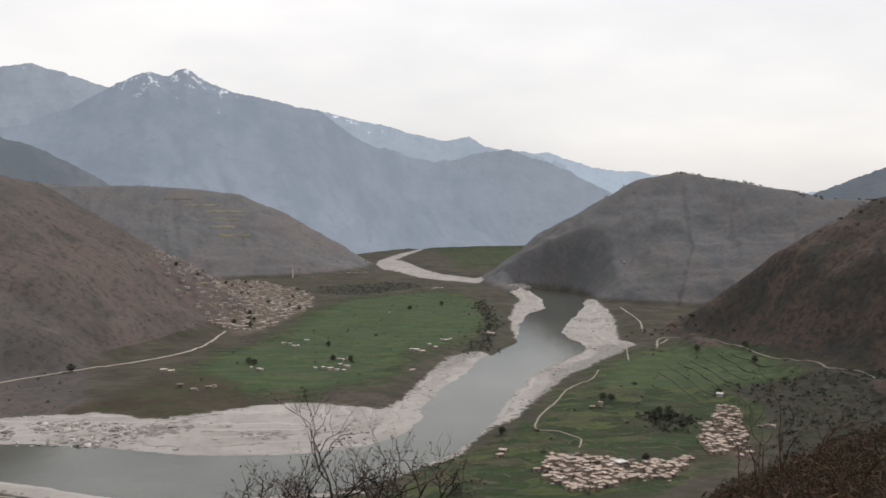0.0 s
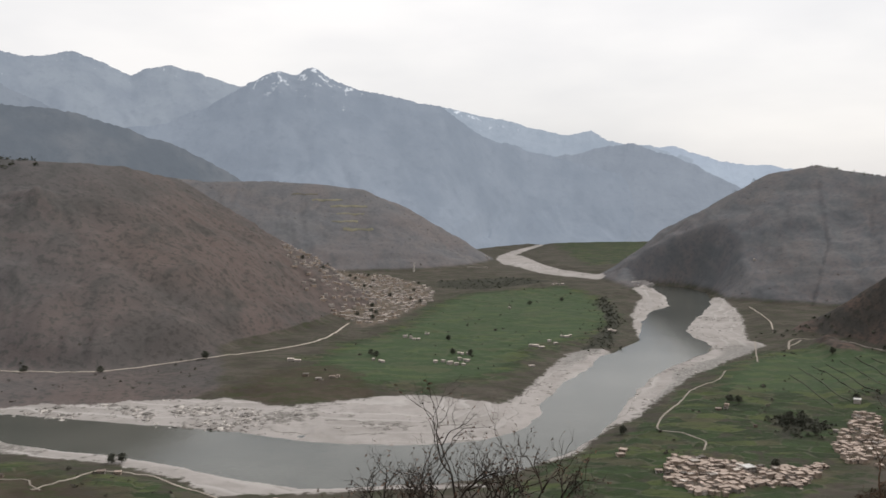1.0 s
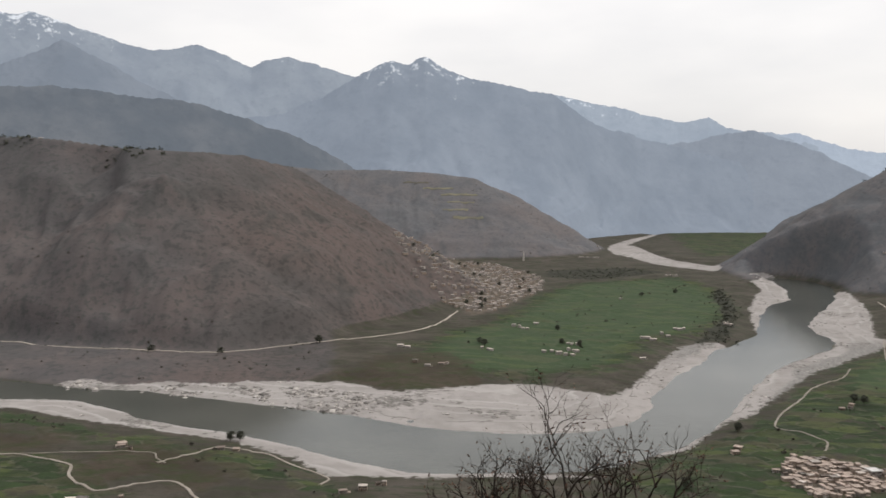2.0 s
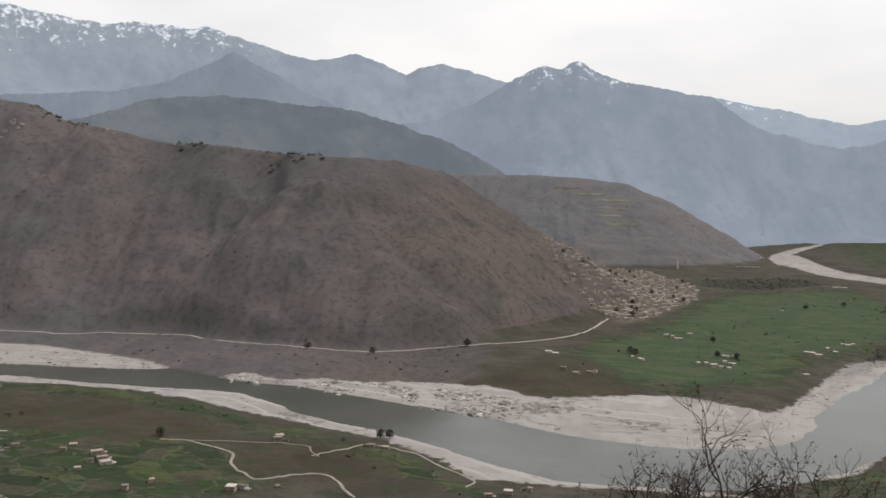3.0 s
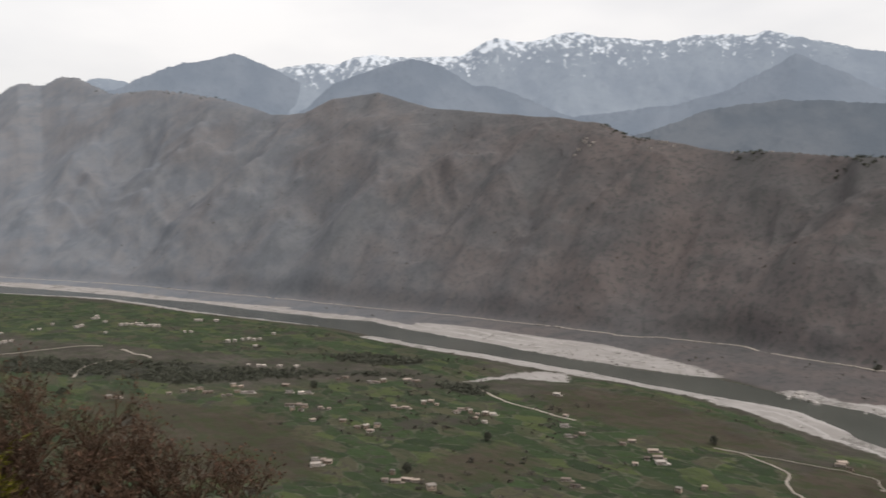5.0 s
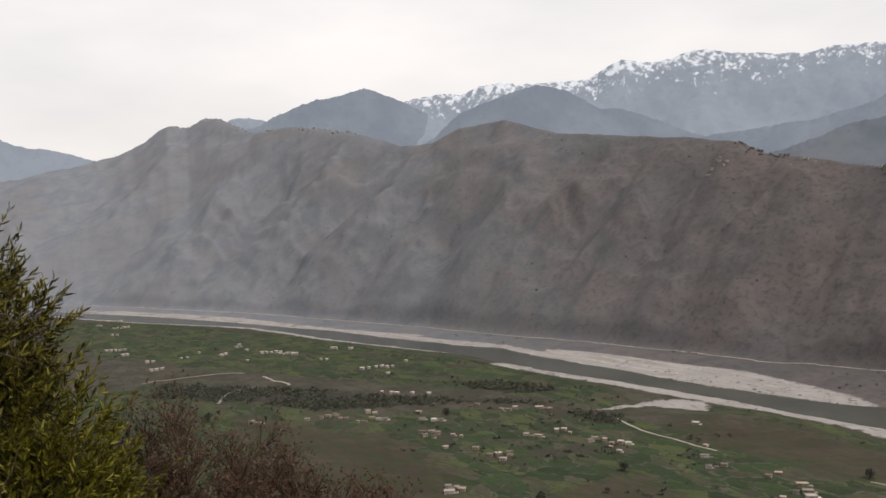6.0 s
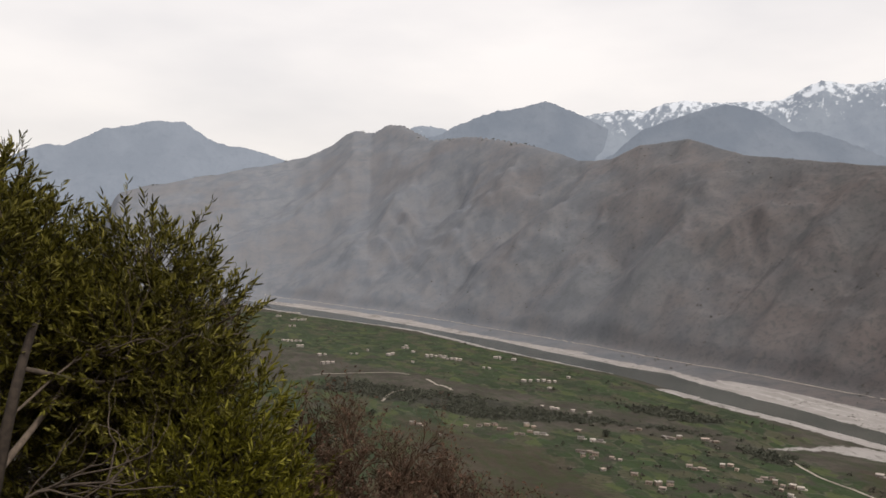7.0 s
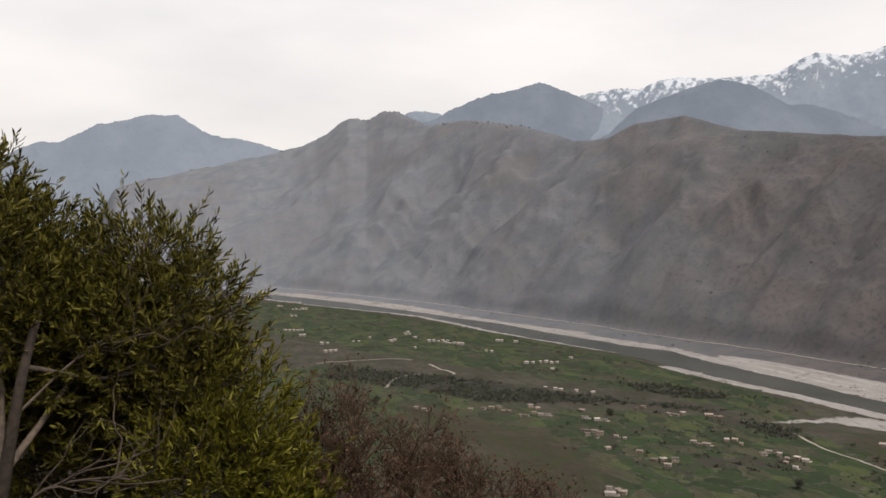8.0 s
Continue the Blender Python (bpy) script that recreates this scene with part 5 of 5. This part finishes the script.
def leaves(soup, base, way, length, width, rng):
    """Lance-shaped leaves, folded along their midribs, one for each row."""
    if not len(base):
        return
    a, way = np.asarray(base, float), unit(np.asarray(way, float))
    length, width = np.asarray(length, float)[:, None], np.broadcast_to(np.asarray(width, float).reshape(-1, 1), (len(a), 1))
    side = unit(np.cross(way, rng.normal(size=a.shape)))
    up = np.cross(side, way)
    tip = a + way * length - up * length * 0.08
    m1, m2 = a + way * length * 0.35, a + way * length * 0.7 - up * length * 0.02
    ring = [a, m1 + side * width + up * width * 0.5, m1, m1 - side * width + up * width * 0.5,
            m2 + side * width * 0.8 + up * width * 0.4, m2, m2 - side * width * 0.8 + up * width * 0.4, tip]
    faces = (LEAF_F[None] + 8 * np.arange(len(a))[:, None, None]).reshape(-1, 3)
    soup.add(np.stack(ring, 1).reshape(-1, 3), faces)


def place(az, r, drop):
    return np.array((*polar(az, r), EYE_Z + drop))


def bare_shrub(name, label, az, r, stems, seed, leaf_share, bark, kids=4, level=2, thick=0.011, sink=0.0, leaf=0.014):
    """A leafless shrub: stems rise from one foot, fork and carry a few dry leaves."""
    rng = np.random.default_rng(seed)
    foot = place(az, r, 0)
    foot[2] = float(heights([foot[0]], [foot[1]])[0]) - 0.05
    ob = tagged(new(name), label, "shrub")
    dry, withered = Soup(), []
    for taz, tr, drop, size in stems:
        soup, tips = Soup(), []
        size *= 0.88
        top = place(taz, tr, drop - 0.03 - sink)
        mid = foot * 0.35 + top * 0.65 + rng.normal(size=3) * 0.06
        mid[2] += 0.10
        fork = top - np.array((0, 0, size * 0.9)) + rng.normal(size=3) * 0.03
        line = smooth_line(np.array([foot, mid * 0.5 + foot * 0.5 + (0, 0, 0.1), mid, fork]), 4)
        tube(soup, line, np.linspace(thick * 1.7, thick, len(line)), 6)
        grow(soup, tips, rng, fork, (top - fork) / np.linalg.norm(top - fork), size, thick, level, 0.3, 0.2, kids)
        stem = new("stem", soup.mesh("stem", bark, True))
        stem.parent = ob
        for p, w, q in tips:
            for k in range(3):
                if rng.random() < leaf_share:
                    withered.append((*(p + (q - p) * rng.random()), *(w * 0.3 + rng.normal(size=3) * 0.6 - (0, 0, 0.5))))
    if withered:
        W = np.array(withered)
        leaves(dry, W[:, :3], W[:, 3:], leaf * (1 + rng.random(len(W))), leaf * 0.3, rng)
        d = new("dry_leaves", dry.mesh("dry_leaves", M_DRY_LEAF))
        d.parent = ob
        tagged(d, "withered reddish-brown leaves", kind="stuff")
    return ob


bare_shrub("bare_shrub", "leafless dark shrub with a few withered leaves on the slope", -0.5, 4.1, (
    (-1.0, 4.0, -1.00, 0.48), (1.6, 4.1, -1.15, 0.32), (3.4, 4.0, -1.17, 0.34), (5.0, 4.1, -1.25, 0.30), (-2.2, 4.2, -1.18, 0.34), (-3.6, 4.0, -1.12, 0.38),
    (-5.6, 4.1, -1.08, 0.36), (0.6, 4.3, -1.22, 0.32), (2.4, 3.9, -1.24, 0.28), (-4.4, 4.3, -1.22, 0.30), (4.2, 4.2, -1.30, 0.26), (-0.2, 3.9, -1.26, 0.28),
    (-2.8, 3.9, -1.26, 0.28), (1.0, 4.0, -1.3, 0.26), (-6.6, 4.2, -1.16, 0.28), (6.2, 4.0, -1.30, 0.22)), 21, 0.32, M_BARK, 4, 3, 0.0098, 0.20, 0.0115)
bare_shrub("bare_shrub", "dense leafless brown shrub beside the olive tree", 76, 5.0, (
    (79.2, 5.0, -1.15, 0.42), (77.2, 5.1, -1.19, 0.42), (75.2, 5.0, -1.27, 0.42), (73.0, 5.1, -1.39, 0.42), (71.0, 5.0, -1.42, 0.36), (80.5, 5.2, -1.27, 0.4),
    (78.2, 4.8, -1.42, 0.36), (76.0, 4.9, -1.47, 0.36), (74.0, 4.8, -1.49, 0.3), (69.5, 5.1, -1.55, 0.30), (79.8, 4.8, -1.47, 0.36), (72.4, 5.3, -1.52, 0.3),
    (78.8, 5.1, -1.42, 0.34), (77.8, 5.0, -1.52, 0.3), (76.6, 5.2, -1.37, 0.36), (75.5, 4.8, -1.57, 0.3), (80.2, 5.0, -1.47, 0.36), (73.4, 5.0, -1.62, 0.28), (70.5, 5.2, -1.62, 0.28), (68.4, 4.9, -1.55, 0.3), (66.8, 4.8, -1.57, 0.3), (65.2, 4.9, -1.65, 0.3),
    (79.0, 5.3, -1.29, 0.4), (77.6, 4.9, -1.32, 0.36)),
    22, 0.30, M_TWIG, 6, 3, 0.0115, 0.0, 0.016)
bare_shrub("bare_shrub", "leafless brown thicket behind the olive trunk", 97, 6.2, [
    (91.0 + 0.62 * k, 6.0 + 0.25 * (k % 3), -1.28 - 0.20 * (k % 4), 0.5) for k in range(22)], 24, 0.35, M_TWIG, 6, 3, 0.013)
bare_shrub("bare_shrub", "thin leafless shrub with pale dry leaves on the near slope", -29.5, 9.0, (
    (-28.3, 9.0, -2.25, 0.7), (-29.6, 9.1, -2.10, 0.8), (-31.0, 9.0, -2.15, 0.7), (-27.2, 9.1, -2.45, 0.5), (-32.4, 9.2, -2.2, 0.6)), 23, 0.2, M_TWIG, 3, 3, 0.012)


def olive_tree():
    """A wild olive on the slope: forked grey trunk, thin pale branches and dense sprigs of narrow leaves."""
    rng = np.random.default_rng(31)
    ob = tagged(new("olive_tree"), "bushy wild olive tree with narrow yellow-green leaves", "tree")
    foot = place(100.4, 4.4, 0)
    foot[2] = float(heights([foot[0]], [foot[1]])[0]) - 0.1
    fork = place(98.7, 4.35, -1.08)
    soup, tips = Soup(), []
    tube(soup, smooth_line(np.array([foot, place(99.6, 4.36, -1.6), fork, place(97.7, 4.45, -0.64), place(96.5, 4.85, -0.30)]), 6),
         np.linspace(0.042, 0.016, 25), 9)
    trunk = new("trunk", soup.mesh("trunk", M_BARK, True))
    trunk.parent = ob
    for a, b, c, r in (((99.3, 4.36, -1.4), (96.6, 4.2, -1.14), (92.0, 4.15, -1.10), 0.016), ((98.9, 4.36, -1.15), (99, 4.9, -0.6), (99.5, 5.1, 0.1), 0.03),
                       ((98.7, 4.35, -1.08), (95.0, 4.9, -0.75), (91.0, 5.0, -0.10), 0.03), ((97.7, 4.45, -0.64), (92.5, 4.7, -0.75), (87.0, 4.8, -0.55), 0.022),
                       ((99.6, 4.36, -1.6), (96.0, 4.6, -1.5), (90.5, 4.5, -1.32), 0.028), ((96.0, 4.6, -1.5), (90.0, 4.6, -1.55), (84.0, 4.7, -1.2), 0.02),
                       ((99.6, 4.36, -1.6), (94.0, 4.7, -1.9), (86.0, 4.7, -1.7), 0.03), ((98.2, 4.4, -0.85), (94.5, 4.6, -0.62), (91.5, 4.55, -0.62), 0.012)):
        soup = Soup()
        line = smooth_line(np.array([place(*a), place(*b), place(*c)]), 6)
        tube(soup, line, np.linspace(0.62 * r, 0.22 * r, len(line)), 7)
        for k in range(7):
            i = 4 + int(rng.random() * (len(line) - 5))
            w = line[i] - line[i - 1]
            grow(soup, [], rng, line[i], w / np.linalg.norm(w) + rng.normal(size=3) * 0.5, 0.28 + 0.2 * rng.random(), r * 0.35, 1, 0.2, 0.25, 2)
        br = new("branch", soup.mesh("branch", M_BARK_GREY, True))
        br.parent = ob
    # lobes of the crown: azimuth, distance, height against the eye, radius, share
    lobes = ((100.2, 5.2, 0.02, 0.34, 1.0), (97.6, 5.1, -0.24, 0.36, 1.2), (94.6, 5.0, -0.50, 0.32, 1.1), (91.0, 5.0, -0.28, 0.34, 1.2), (88.0, 4.9, -0.46, 0.28, 1.0),
             (102.0, 4.9, -0.25, 0.5, 1.0), (97.8, 5.0, -0.62, 0.40, 0.7), (93.4, 4.9, -0.76, 0.40, 1.0), (89.2, 4.8, -0.80, 0.36, 1.1), (86.2, 4.8, -0.98, 0.30, 1.0),
             (91.8, 5.0, -1.10, 0.34, 0.6), (87.2, 4.6, -1.28, 0.38, 1.2), (84.2, 4.7, -1.30, 0.30, 1.1), (90.0, 4.9, -1.46, 0.28, 0.4),
             (85.4, 4.5, -1.62, 0.38, 1.2), (82.4, 4.7, -1.56, 0.25, 0.9),
             (96.5, 5.6, -0.80, 0.50, 1.2), (91.5, 5.6, -1.05, 0.50, 1.2), (100.0, 5.5, -1.20, 0.45, 1.1), (95.5, 5.5, -1.40, 0.42, 1.0),
             (97.2, 4.9, -0.45, 0.34, 0.9), (92.5, 4.8, -0.62, 0.34, 0.9))
    for az, r, drop, rad, share in lobes:
        c = place(az, r, drop)
        soup, sticks = Soup(), Soup()
        n = int(215 * share * (rad / 0.36) ** 2)
        d = rng.normal(size=(n, 3)) * (1, 1, 0.9) + (0, 0, 0.25)
        d = unit(d)
        base = c + d * rad * (0.40 + 0.56 * rng.random((n, 1)) ** 0.7)
        way = unit(d * 0.8 + (0, 0, 0.55) + rng.normal(size=(n, 3)) * 0.25)
        long = (0.11 + 0.09 * rng.random((n, 1))) * np.where((rng.random((n, 1)) < 0.12) & (way[:, 2:] > 0.5), 1.9, 1.0)
        for p, q, e in zip(base, d, base + way * long):
            tube(sticks, [p - q * 0.10, p, e], (0.0028, 0.002, 0.001), 3)
        count = 16
        f = np.tile(np.arange(count) / count, n)[:, None]
        B, W, L = np.repeat(base, count, 0), np.repeat(way, count, 0), np.repeat(long, count, 0)
        out = rng.normal(size=B.shape)
        out = unit(out - (out * W).sum(1, keepdims=True) * W)
        leaves(soup, B + W * L * (0.1 + 0.9 * f), W * (0.75 + 0.6 * f) + out * 0.8, 0.034 + 0.032 * rng.random(len(B)), 0.0056, rng)
        f = new("foliage", soup.mesh("foliage", M_OLIVE_YOUNG if az < 88 and drop < -0.9 else M_OLIVE))
        f.parent = ob
        tagged(f, kind="stuff")
        s = new("twig_mass", sticks.mesh("twig_mass", M_BARK))
        s.parent = ob
        tagged(s, kind="stuff")
    return ob


olive_tree()


def near_scrub():
    """Low brown scrub over the hillside in front of the camera."""
    rng = np.random.default_rng(41)
    soup = Soup()
    n = 1300
    az = -44 + 24 * rng.random(n)
    r = 12 * (150 / 12) ** rng.random(n)
    x, y = -r * np.sin(np.radians(az)), r * np.cos(np.radians(az))
    # a thicket under and behind the olive tree
    az2, r2 = 88 + 20 * rng.random(420), 4.6 * (14 / 4.6) ** rng.random(420)
    x, y, r = np.append(x, -r2 * np.sin(np.radians(az2))), np.append(y, r2 * np.cos(np.radians(az2))), np.append(r, r2)
    z = heights(x, y)
    for a, b, h, d in zip(x, y, z, r):
        size, count = 0.3 + 0.6 * rng.random(), 60 if d < 60 else 26
        e = np.array((a, b, h + 0.3 * size)) + rng.normal(size=(count, 3)) * (0.5, 0.5, 0.38) * size
        leaves(soup, e, rng.normal(size=(count, 3)) + (0, 0, 0.9), (0.08 + 0.10 * rng.random(count)) * (1 + d / 50), 0.010 * (1 + d / 30), rng)
    tagged(new("near_scrub", soup.mesh("near_scrub", M_BROWN_SCRUB)), "low rusty-brown scrub on the near hillside", "scrub", kind="stuff")


near_scrub()
